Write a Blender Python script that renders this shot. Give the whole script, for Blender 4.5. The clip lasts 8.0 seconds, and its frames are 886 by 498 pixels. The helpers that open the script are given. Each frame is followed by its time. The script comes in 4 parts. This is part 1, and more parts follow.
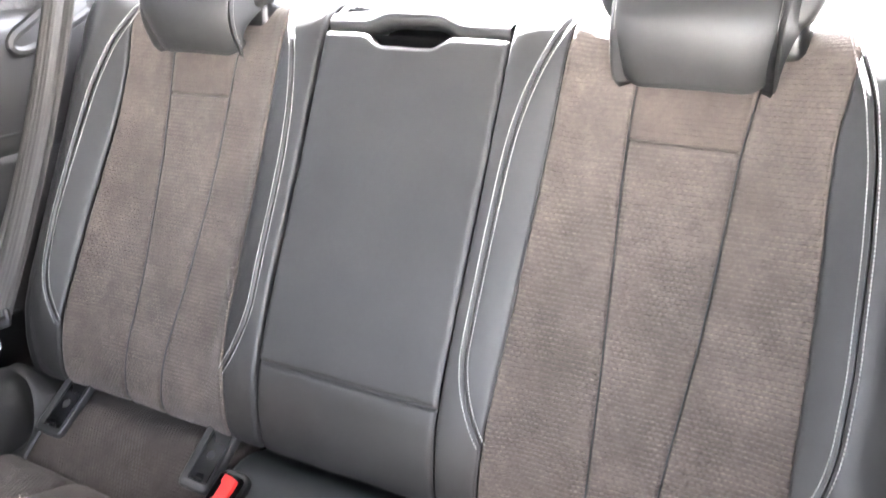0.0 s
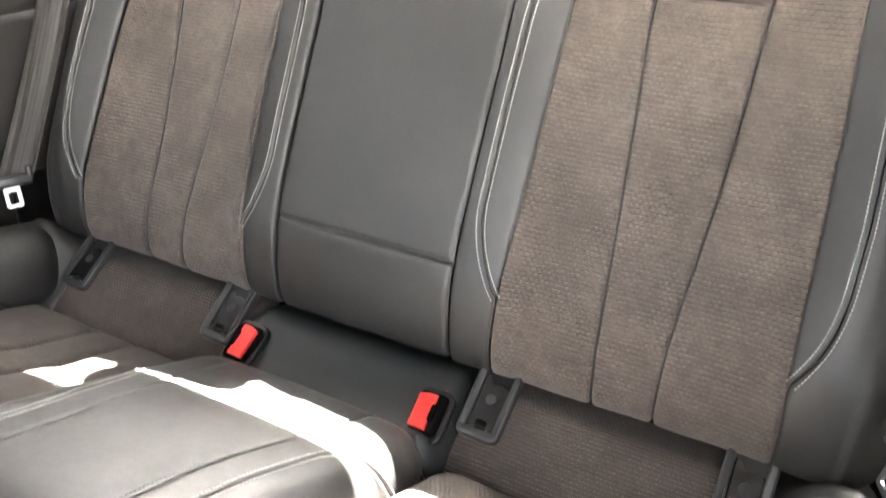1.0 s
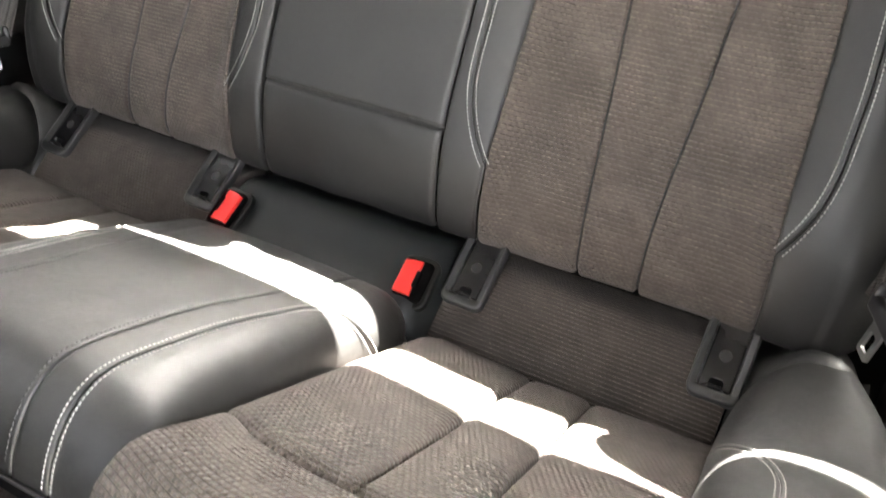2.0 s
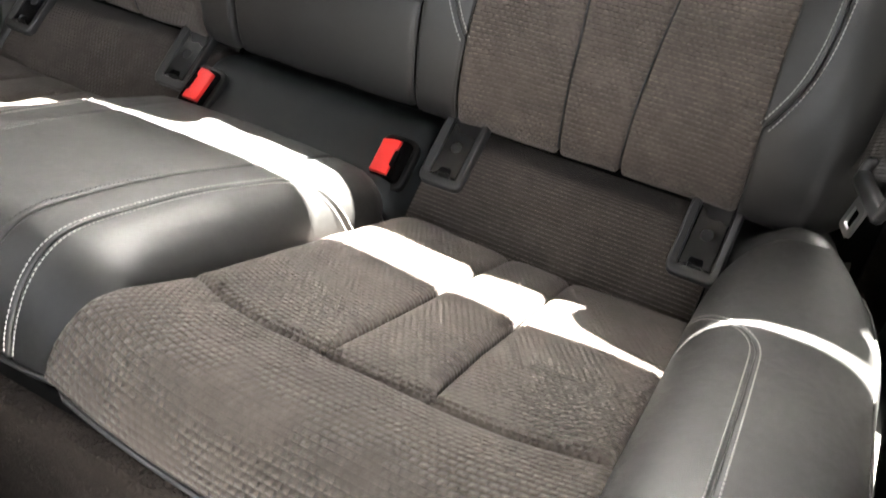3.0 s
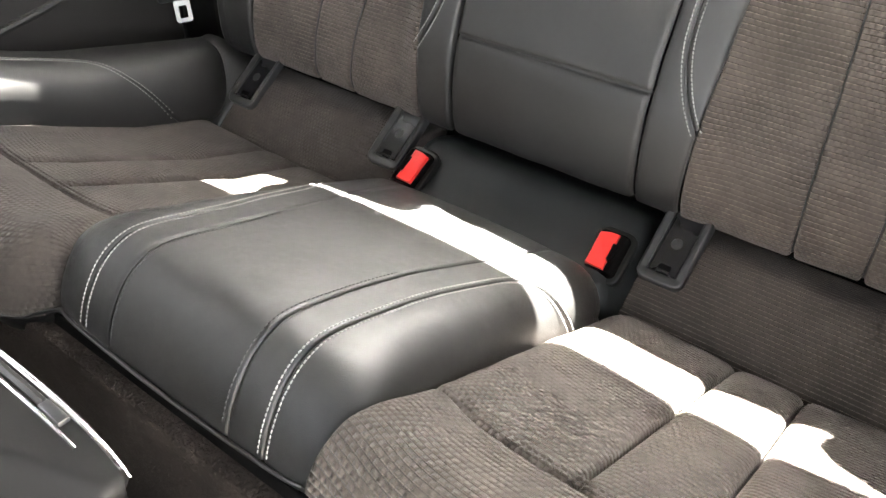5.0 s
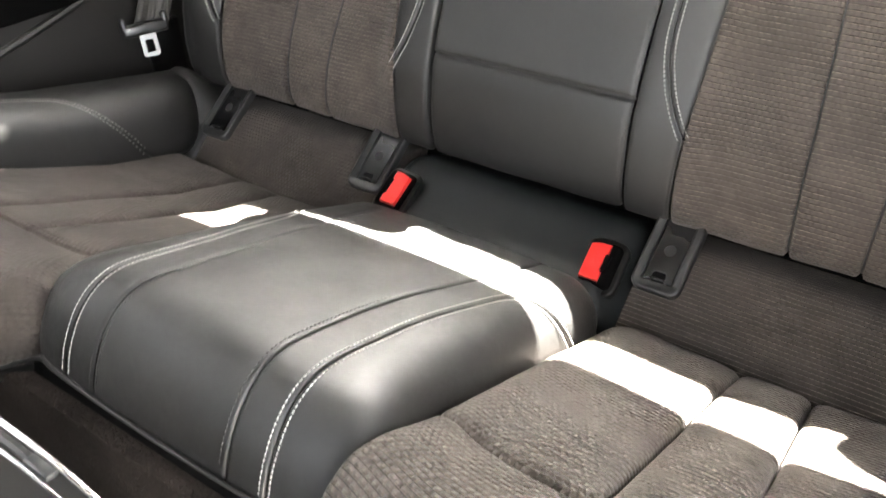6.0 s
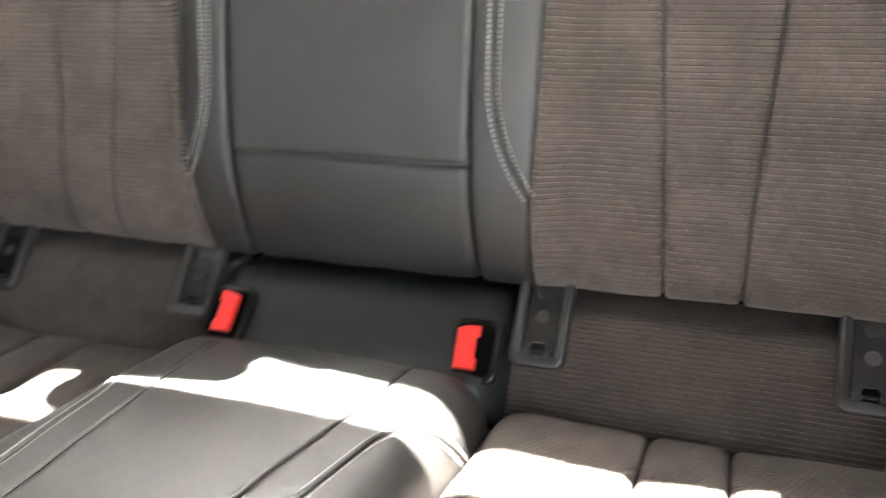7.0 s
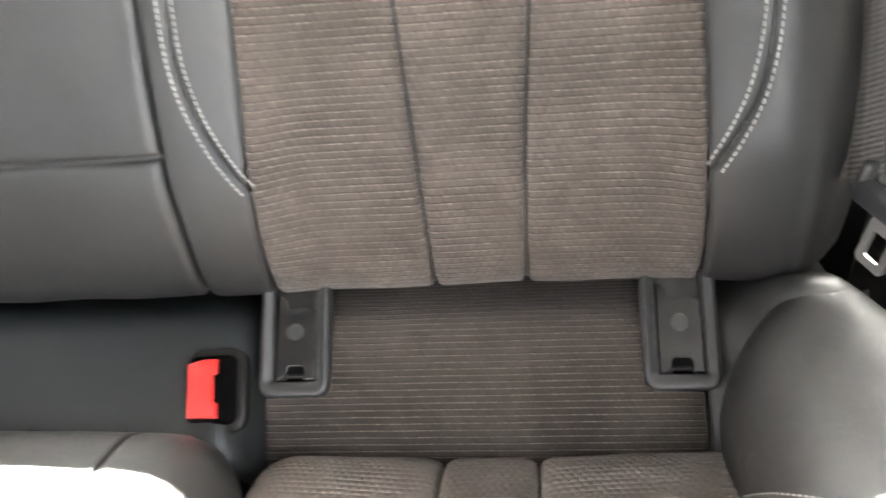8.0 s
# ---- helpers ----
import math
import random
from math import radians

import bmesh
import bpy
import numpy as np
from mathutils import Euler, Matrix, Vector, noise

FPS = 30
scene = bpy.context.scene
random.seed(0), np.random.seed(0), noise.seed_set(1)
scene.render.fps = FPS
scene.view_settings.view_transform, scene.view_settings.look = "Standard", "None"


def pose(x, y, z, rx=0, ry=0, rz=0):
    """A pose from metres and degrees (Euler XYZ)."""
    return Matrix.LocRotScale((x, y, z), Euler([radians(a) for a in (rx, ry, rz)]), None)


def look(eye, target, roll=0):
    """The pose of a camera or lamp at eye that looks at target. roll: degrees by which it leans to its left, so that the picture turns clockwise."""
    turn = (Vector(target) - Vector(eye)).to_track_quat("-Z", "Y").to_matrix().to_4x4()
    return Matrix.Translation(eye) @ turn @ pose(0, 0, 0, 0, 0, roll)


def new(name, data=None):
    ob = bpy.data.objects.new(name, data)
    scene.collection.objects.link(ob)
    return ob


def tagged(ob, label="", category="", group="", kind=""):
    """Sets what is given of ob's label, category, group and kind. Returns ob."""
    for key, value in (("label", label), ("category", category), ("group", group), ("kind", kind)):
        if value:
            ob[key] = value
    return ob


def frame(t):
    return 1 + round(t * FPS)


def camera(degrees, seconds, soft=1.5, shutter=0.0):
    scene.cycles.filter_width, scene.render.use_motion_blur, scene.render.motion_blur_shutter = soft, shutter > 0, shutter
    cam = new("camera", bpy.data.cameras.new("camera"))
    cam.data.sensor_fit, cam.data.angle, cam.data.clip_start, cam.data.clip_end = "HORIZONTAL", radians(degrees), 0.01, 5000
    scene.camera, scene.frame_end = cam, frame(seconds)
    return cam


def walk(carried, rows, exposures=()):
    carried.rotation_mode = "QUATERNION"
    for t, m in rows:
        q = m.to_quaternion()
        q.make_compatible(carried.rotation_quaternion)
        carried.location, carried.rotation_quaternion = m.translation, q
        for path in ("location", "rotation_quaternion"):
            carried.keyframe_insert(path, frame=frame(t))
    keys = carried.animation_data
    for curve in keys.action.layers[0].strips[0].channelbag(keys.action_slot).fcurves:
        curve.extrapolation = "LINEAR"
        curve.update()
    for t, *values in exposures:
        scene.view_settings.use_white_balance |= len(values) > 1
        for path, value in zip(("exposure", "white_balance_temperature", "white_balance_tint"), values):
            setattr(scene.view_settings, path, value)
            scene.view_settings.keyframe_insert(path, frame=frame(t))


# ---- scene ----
cam = camera(55.7, 8.0, shutter=0.5)
PATH = [
    (0, (0.496, -0.633, 0.959), (-0.398, 1.013, 0.259), -0.4),
    (0.5, (0.498, -0.648, 0.938), (-0.393, 0.951, 0.131), 0.2),
    (1, (0.503, -0.658, 0.913), (-0.373, 0.893, 0.003), 0.8),
    (1.5, (0.508, -0.664, 0.887), (-0.339, 0.847, -0.113), 1.8),
    (1.7, (0.51, -0.669, 0.875), (-0.32, 0.83, -0.157), 2.3),
    (2.8, (0.523, -0.667, 0.827), (-0.199, 0.749, -0.389), 4.2),
    (3, (0.526, -0.666, 0.82), (-0.184, 0.726, -0.427), 4.2),
    (3.5, (0.518, -0.672, 0.814), (-0.217, 0.647, -0.497), 3.2),
    (4, (0.474, -0.679, 0.838), (-0.4, 0.581, -0.446), 1.5),
    (4.5, (0.452, -0.677, 0.851), (-0.52, 0.574, -0.37), 0.6),
    (4.7, (0.443, -0.675, 0.854), (-0.552, 0.579, -0.345), 0.4),
    (5.8, (0.424, -0.667, 0.833), (-0.595, 0.618, -0.313), -1.9),
    (6, (0.415, -0.668, 0.837), (-0.573, 0.647, -0.3), -2.4),
    (6.5, (0.385, -0.642, 0.855), (-0.526, 0.75, -0.25), -5.6),
    (7, (0.358, -0.552, 0.846), (-0.33, 0.945, -0.29), -8.8),
    (7.5, (0.353, -0.446, 0.826), (-0.082, 1.053, -0.425), -10.1),
    (8, (0.367, -0.395, 0.78), (0.128, 1.105, -0.522), -8.1),
]
walk(cam, [(t, look(eye, target, roll)) for t, eye, target, roll in PATH],
     [(0.0, 7.9, 6300, 13), (0.5, 7.75, 6650, 10), (1.5, 7.45, 6950, 9), (3.0, 6.75, 6900, 8), (3.5, 6.75, 6900, 8), (4.5, 7.0, 6900, 8), (6.5, 7.1, 6950, 8), (7.0, 7.1, 6950, 9), (7.5, 7.5, 6900, 8), (8.0, 7.8, 6800, 8)])

# ---- world, sun, exposure ----
TO_SUN = Vector((-0.158, 0.340, 0.5)).normalized()
world = bpy.data.worlds.new("sky")
scene.world = world
world.use_nodes = True
sky = world.node_tree.nodes.new("ShaderNodeTexSky")
sky.sky_type, sky.sun_disc = "NISHITA", False
sky.dust_density, sky.air_density, sky.ozone_density = 2.6, 0.38, 0.0
sky.sun_elevation, sky.sun_rotation = math.asin(TO_SUN.z), math.atan2(TO_SUN.x, TO_SUN.y)
backdrop_node = world.node_tree.nodes["Background"]
haze = world.node_tree.nodes.new("ShaderNodeHueSaturation")
haze.inputs["Saturation"].default_value = 0.25
world.node_tree.links.new(sky.outputs[0], haze.inputs["Color"])
world.node_tree.links.new(haze.outputs[0], backdrop_node.inputs[0])
backdrop_node.inputs[1].default_value = 0.09
sun = new("sun", bpy.data.lights.new("sun", "SUN"))
sun.data.energy, sun.data.angle, sun.data.color = 5.0, radians(0.6), (1.0, 0.98, 0.96)
sun.matrix_world = look(TO_SUN * 5, (0, 0, 0))


# ---- node helpers ----
class Nodes:
    """A short way to write shader arithmetic."""

    def __init__(self, name):
        self.mat = bpy.data.materials.new(name)
        self.mat.use_nodes = True
        self.tree = self.mat.node_tree
        self.bsdf = self.tree.nodes["Principled BSDF"]

    def put(self, socket, value):
        if isinstance(value, bpy.types.NodeSocket):
            self.tree.links.new(value, socket)
        else:
            socket.default_value = value

    def math(self, op, a, b=0.0, c=0.0):
        n = self.tree.nodes.new("ShaderNodeMath")
        n.operation = op
        for i, v in enumerate((a, b, c)):
            self.put(n.inputs[i], v)
        return n.outputs[0]

    def coord(self, which="Object"):
        return self.tree.nodes.new("ShaderNodeTexCoord").outputs[which]

    def split(self, vec):
        n = self.tree.nodes.new("ShaderNodeSeparateXYZ")
        self.put(n.inputs[0], vec)
        return n.outputs

    def noise(self, vec, scale, detail=4.0, rough=0.55):
        n = self.tree.nodes.new("ShaderNodeTexNoise")
        self.put(n.inputs["Vector"], vec)
        n.inputs["Scale"].default_value, n.inputs["Detail"].default_value = scale, detail
        n.inputs["Roughness"].default_value = rough
        return n.outputs["Fac"]

    def voronoi(self, vec, scale, feature="F1"):
        n = self.tree.nodes.new("ShaderNodeTexVoronoi")
        n.feature = feature
        self.put(n.inputs["Vector"], vec)
        n.inputs["Scale"].default_value = scale
        return n.outputs["Distance"]

    def ramp(self, fac, lo, hi, a, b):
        n = self.tree.nodes.new("ShaderNodeMapRange")
        self.put(n.inputs["Value"], fac)
        for key, v in (("From Min", lo), ("From Max", hi), ("To Min", a), ("To Max", b)):
            n.inputs[key].default_value = v
        return n.outputs[0]

    def mix(self, fac, a, b):
        n = self.tree.nodes.new("ShaderNodeMix")
        n.data_type = "RGBA"
        self.put(n.inputs[0], fac)
        self.put(n.inputs[6], a if isinstance(a, bpy.types.NodeSocket) else (*a, 1))
        self.put(n.inputs[7], b if isinstance(b, bpy.types.NodeSocket) else (*b, 1))
        return n.outputs[2]

    def bump(self, height, distance, strength=1.0, normal=None):
        n = self.tree.nodes.new("ShaderNodeBump")
        self.put(n.inputs["Height"], height)
        n.inputs["Distance"].default_value, n.inputs["Strength"].default_value = distance, strength
        if normal is not None:
            self.put(n.inputs["Normal"], normal)
        return n.outputs[0]

    def done(self, colour, rough, normal=None, **more):
        self.put(self.bsdf.inputs["Base Color"], colour if isinstance(colour, bpy.types.NodeSocket) else (*colour, 1))
        self.put(self.bsdf.inputs["Roughness"], rough)
        if normal is not None:
            self.put(self.bsdf.inputs["Normal"], normal)
        for key, v in more.items():
            self.put(self.bsdf.inputs[key.replace("_", " ")], v)
        return self.mat


def leather(name, base, light, rough, shine=0.46):
    n = Nodes(name)
    p = n.coord()
    big, fine = n.noise(p, 9, 3), n.noise(p, 160, 3)
    cells = n.voronoi(p, 850, "DISTANCE_TO_EDGE")
    grain = n.ramp(cells, 0.0, 0.22, 0.0, 1.0)
    dents = n.bump(n.noise(p, 7, 3), 0.006, 0.30)
    soft = n.bump(n.noise(p, 30, 3), 0.0014, 0.40, dents)
    colour = n.mix(n.ramp(big, 0.3, 0.7, 0, 1), base, light)
    r = n.math("ADD", n.ramp(fine, 0.3, 0.7, -0.04, 0.04), n.ramp(big, 0.3, 0.7, rough - 0.04, rough + 0.05))
    return n.done(colour, r, n.bump(grain, 0.00012, 0.55, soft), Specular_IOR_Level=shine)


def suede(name, dark, light, pitch=0.0052, strength=1.0, patchy=0.12, relief=0.0015, nubs=0.0):
    """Microfibre in rows of short upward lips under thin creases, brushed, and worn smooth in patches."""
    n = Nodes(name)
    p, uv = n.coord(), n.split(n.coord("UV"))
    drift = n.ramp(n.noise(p, 22, 2), 0.3, 0.7, -0.03, 0.03)
    v = n.math("ADD", n.math("DIVIDE", uv[1], pitch), drift)
    row, fv = n.math("FLOOR", v), n.math("FRACT", v)
    half = n.math("MULTIPLY", n.math("MODULO", n.math("ABSOLUTE", row), 2.0), 0.5)
    u = n.math("ADD", n.math("ADD", n.math("DIVIDE", uv[0], pitch * 1.06), half), n.ramp(n.noise(p, 60, 2), 0.3, 0.7, -0.12, 0.12))
    fu = n.math("FRACT", u)
    cell = n.tree.nodes.new("ShaderNodeCombineXYZ")
    n.put(cell.inputs[0], n.math("FLOOR", u))
    n.put(cell.inputs[1], row)
    chance = n.tree.nodes.new("ShaderNodeTexWhiteNoise")
    chance.noise_dimensions = "2D"
    n.put(chance.inputs["Vector"], cell.outputs[0])

    def band(x, centre, width):
        off = n.math("ABSOLUTE", n.math("SUBTRACT", x, centre))
        return n.math("SUBTRACT", 1.0, n.math("MINIMUM", n.math("DIVIDE", off, width), 1.0))

    dash_u = n.math("MINIMUM", n.math("MULTIPLY", band(fu, 0.5, 0.5), 2.2), 1.0)
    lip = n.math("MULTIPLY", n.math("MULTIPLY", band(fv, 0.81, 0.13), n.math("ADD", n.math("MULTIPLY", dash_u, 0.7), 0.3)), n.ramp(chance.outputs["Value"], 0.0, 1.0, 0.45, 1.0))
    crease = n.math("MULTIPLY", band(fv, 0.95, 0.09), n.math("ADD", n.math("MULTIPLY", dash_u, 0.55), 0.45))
    rise = n.math("MINIMUM", n.math("DIVIDE", fv, 0.84), n.math("DIVIDE", n.math("SUBTRACT", 1.0, fv), 0.13))
    scale = n.math("MULTIPLY", n.math("MINIMUM", rise, 1.0), n.math("ADD", n.math("MULTIPLY", dash_u, 0.45), 0.55))
    nub = n.math("POWER", n.math("MULTIPLY", band(fv, 0.55, 0.47), band(fu, 0.5, 0.5)), 0.7)
    scale = n.math("ADD", n.math("MULTIPLY", scale, 1.0 - nubs), n.math("MULTIPLY", nub, 1.6 * nubs))
    wear = n.math("ADD", n.math("MULTIPLY", n.noise(p, 14, 4, 0.6), 0.6), n.math("MULTIPLY", n.noise(p, 46, 3), 0.4))
    worn = n.math("MULTIPLY", n.ramp(wear, 0.42, 0.57, patchy, 1.0), n.ramp(n.split(p)[2], 0.56, 0.78, 1.0, 0.30))
    nap, fibre, mottle, brush = n.noise(p, 16, 6, 0.62), n.noise(p, 1500, 2), n.noise(p, 210, 3), n.noise(p, 62, 4, 0.6)
    colour = n.mix(n.ramp(nap, 0.32, 0.68, 0, 1), dark, light)
    colour = n.mix(n.ramp(brush, 0.45, 0.70, 0, 0.42), colour, tuple(c * 0.72 for c in dark))
    colour = n.mix(n.ramp(mottle, 0.35, 0.65, 0, 0.32), colour, tuple(c * 0.66 for c in dark))
    colour = n.mix(n.ramp(fibre, 0.3, 0.7, 0, 0.35), colour, tuple(c * 0.6 for c in dark))
    # Shade in the creases, light on lips and nubs: put into the colour.
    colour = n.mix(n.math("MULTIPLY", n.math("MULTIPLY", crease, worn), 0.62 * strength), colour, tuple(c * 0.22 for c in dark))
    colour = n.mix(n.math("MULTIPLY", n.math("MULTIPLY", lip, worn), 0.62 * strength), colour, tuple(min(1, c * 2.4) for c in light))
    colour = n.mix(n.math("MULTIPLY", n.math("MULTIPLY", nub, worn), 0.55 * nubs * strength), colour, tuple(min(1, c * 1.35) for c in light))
    height = n.math("MULTIPLY", scale, worn)
    fuzz = n.bump(n.math("ADD", fibre, mottle), 0.0004, 0.5, n.bump(nap, 0.003, 0.4))
    return n.done(colour, 0.92, n.bump(height, relief, 1.0, fuzz), Sheen_Weight=0.06, Sheen_Roughness=0.5, Specular_IOR_Level=0.2)


def plastic(name, base, rough, grain=0.4, metal=0.0, shine=0.5):
    n = Nodes(name)
    p = n.coord()
    a, b = n.noise(p, 14, 3), n.noise(p, 900, 2)
    colour = n.mix(n.ramp(a, 0.3, 0.7, 0, 1), base, tuple(min(1, c * 1.18) for c in base))
    return n.done(colour, n.ramp(a, 0.3, 0.7, rough - 0.05, rough + 0.06), n.bump(b, 0.0002, grain), Metallic=metal, Specular_IOR_Level=shine)


def carpet(name, base):
    n = Nodes(name)
    p = n.coord()
    a, b, c = n.noise(p, 12, 5), n.noise(p, 300, 3), n.noise(p, 90, 3)
    colour = n.mix(n.ramp(a, 0.3, 0.7, 0, 1), base, tuple(k * 1.9 for k in base))
    colour = n.mix(n.ramp(b, 0.35, 0.65, 0, 0.45), colour, tuple(k * 0.4 for k in base))
    return n.done(colour, 0.95, n.bump(n.math("ADD", b, n.math("MULTIPLY", c, 0.7)), 0.006, 1.0), Specular_IOR_Level=0.1)


def webbing(name, base):
    n = Nodes(name)
    uv = n.split(n.coord("UV"))
    fu = n.math("SINE", n.math("MULTIPLY", uv[0], 2 * math.pi / 0.006))
    fv = n.math("SINE", n.math("MULTIPLY", n.math("ADD", uv[1], n.math("MULTIPLY", uv[0], 0.6)), 2 * math.pi / 0.0035))
    h = n.math("ADD", n.math("MULTIPLY", fu, 0.5), n.math("MULTIPLY", fv, 0.5))
    colour = n.mix(n.ramp(h, -1, 1, 0, 1), tuple(k * 0.7 for k in base), tuple(k * 1.3 for k in base))
    return n.done(colour, 0.6, n.bump(h, 0.0005, 0.7))


M_LEATHER = leather("black_leather", (0.0092, 0.0090, 0.0086), (0.0148, 0.0145, 0.0139), 0.49)
M_VINYL = leather("black_vinyl", (0.0060, 0.0076, 0.0081), (0.0095, 0.0115, 0.0122), 0.44, 0.36)
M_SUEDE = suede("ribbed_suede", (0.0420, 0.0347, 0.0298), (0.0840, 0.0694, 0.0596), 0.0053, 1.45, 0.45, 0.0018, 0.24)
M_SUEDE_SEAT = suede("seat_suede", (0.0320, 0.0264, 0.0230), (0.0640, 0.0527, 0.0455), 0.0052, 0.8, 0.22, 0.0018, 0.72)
# Same suede, base darkened to carry the shade below the backrest.
M_SUEDE_RAMP = suede("ramp_suede_shaded", (0.0265, 0.0219, 0.0190), (0.0520, 0.0430, 0.0372), 0.0047, 2.1, 0.80, 0.0014)
M_SUEDE_WORN = suede("worn_suede", (0.0320, 0.0266, 0.0234), (0.0640, 0.0531, 0.0463), 0.0050, 0.25, 0.0, 0.0010, 0.8)
M_SUEDE_FLAT = suede("smooth_suede", (0.0440, 0.0353, 0.0300), (0.0720, 0.0580, 0.0490), strength=0.35)
M_THREAD = plastic("grey_thread", (0.21, 0.206, 0.195), 0.7)
M_DARK_THREAD = plastic("dark_thread", (0.02, 0.02, 0.02), 0.7)
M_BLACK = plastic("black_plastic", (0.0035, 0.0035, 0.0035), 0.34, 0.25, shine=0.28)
M_GREY = plastic("grey_plastic", (0.019, 0.019, 0.0193), 0.34, 0.3, shine=0.5)
M_FLAP = plastic("flap_plastic", (0.006, 0.006, 0.0066), 0.25, 0.2)
M_CONSOLE = plastic("console_plastic", (0.010, 0.0096, 0.0092), 0.52, 0.3, shine=0.14)
M_TRIM = plastic("side_trim_plastic", (0.013, 0.0120, 0.011), 0.5, 0.5)
# Near-black: shade of gaps and hollows put into colour; also some black parts.
M_VOID = plastic("shade_black", (0.001, 0.001, 0.001), 0.9, 0.1, shine=0.05)
M_HEM = plastic("hem_leather", (0.014, 0.0135, 0.013), 0.42, 0.3)
M_SEAM_DARK = plastic("seam_black", (0.004, 0.004, 0.004), 0.6, 0.3)
M_RED = plastic("red_plastic", (0.55, 0.018, 0.016), 0.35, 0.1)
M_STEEL = plastic("bright_steel", (0.32, 0.32, 0.316), 0.40, 0.05, 1.0)
M_CHROME = plastic("satin_chrome", (0.72, 0.72, 0.72), 0.18, 0.05, 1.0)
M_CARPET = carpet("brown_carpet", (0.021, 0.0165, 0.014))
M_SHELF = carpet("shelf_felt", (0.34, 0.335, 0.325))
M_ROOF = carpet("headliner", (0.046, 0.0447, 0.0433))
# Unseen ground, made pale to bounce sunlight up through the open side.
M_GROUND = plastic("pale_bounce_ground", (0.45, 0.425, 0.39), 0.9, 0.5)

M_BELT = webbing("belt_webbing", (0.026, 0.023, 0.020))


# ---- mesh helpers ----
def mesh_ob(name, verts, faces, material, parent=None, label="", smooth=True, uvs=None):
    me = bpy.data.meshes.new(name)
    me.from_pydata([tuple(v) for v in verts], [], faces)
    if uvs is not None:
        layer = me.uv_layers.new(name="UVMap")
        idx = np.empty(len(me.loops), dtype=np.int32)
        me.loops.foreach_get("vertex_index", idx)
        layer.data.foreach_set("uv", np.asarray(uvs, dtype=np.float32)[idx].ravel())
    me.polygons.foreach_set("use_smooth", [smooth] * len(me.polygons))
    me.materials.append(material)
    ob = new(name, me)
    if parent is not None:
        ob.parent = parent
    if label:
        ob["label"] = label
    return ob


def part(name, bm, material, parent=None, label="", smooth=True):
    bmesh.ops.recalc_face_normals(bm, faces=bm.faces)
    me = bpy.data.meshes.new(name)
    bm.to_mesh(me)
    bm.free()
    me.polygons.foreach_set("use_smooth", [smooth] * len(me.polygons))
    if smooth:
        me.set_sharp_from_angle(angle=radians(38))
    me.materials.append(material)
    ob = new(name, me)
    if parent is not None:
        ob.parent = parent
    if label:
        ob["label"] = label
    return ob


def thing(name, label, category, group="", kind="", at=(0, 0, 0)):
    ob = new(name)
    ob.location = at
    ob.empty_display_size = 0.05
    return tagged(ob, label, category, group, kind)


def smooth_table(pairs, soft=0.012, step=0.001):
    """A rounded curve through rows of (x, value)."""
    xs, ys = zip(*pairs)
    grid = np.arange(xs[0] - 4 * soft, xs[-1] + 4 * soft, step)
    ends = np.interp(grid, xs, ys)
    ends += np.where(grid < xs[0], (grid - xs[0]) * (ys[1] - ys[0]) / (xs[1] - xs[0]), 0)
    ends += np.where(grid > xs[-1], (grid - xs[-1]) * (ys[-1] - ys[-2]) / (xs[-1] - xs[-2]), 0)
    k = np.exp(-0.5 * (np.arange(-3 * soft, 3 * soft + step, step) / soft) ** 2)
    pad = len(k) // 2
    out = np.convolve(np.pad(ends, pad, mode="edge"), k / k.sum(), mode="valid")[: len(grid)]
    return lambda x: float(np.interp(x, grid, out))


class Profile:
    """A curve in the y-z plane, by its length."""

    def __init__(self, pts, soft=0.008):
        pts = np.array(pts, float)
        s = np.r_[0, np.cumsum(np.linalg.norm(np.diff(pts, axis=0), axis=1))]
        fy, fz = smooth_table(list(zip(s, pts[:, 0])), soft), smooth_table(list(zip(s, pts[:, 1])), soft)
        self.s = np.arange(0, s[-1] + 0.001, 0.001)
        self.p = np.array([[fy(a), fz(a)] for a in self.s])
        t = np.gradient(self.p, axis=0)
        self.t = t / np.linalg.norm(t, axis=1)[:, None]
        self.length = self.s[-1]

    def at(self, v):
        y, z = np.interp(v, self.s, self.p[:, 0]), np.interp(v, self.s, self.p[:, 1])
        return float(y), float(z)

    def tangent(self, v):
        t = np.array([np.interp(v, self.s, self.t[:, 0]), np.interp(v, self.s, self.t[:, 1])])
        return t / np.linalg.norm(t)

    def of(self, axis, value):
        """The length at which y (0) or z (1) first passes value."""
        c = self.p[:, axis] - value
        n = np.nonzero(np.diff(np.sign(c)))[0]
        return float(self.s[n[0]]) if len(n) else 0.0


def spaced(n, ease=0.55):
    t = np.linspace(0, 1, n)
    return (1 - ease) * t + ease * (0.5 - 0.5 * np.cos(np.pi * t))


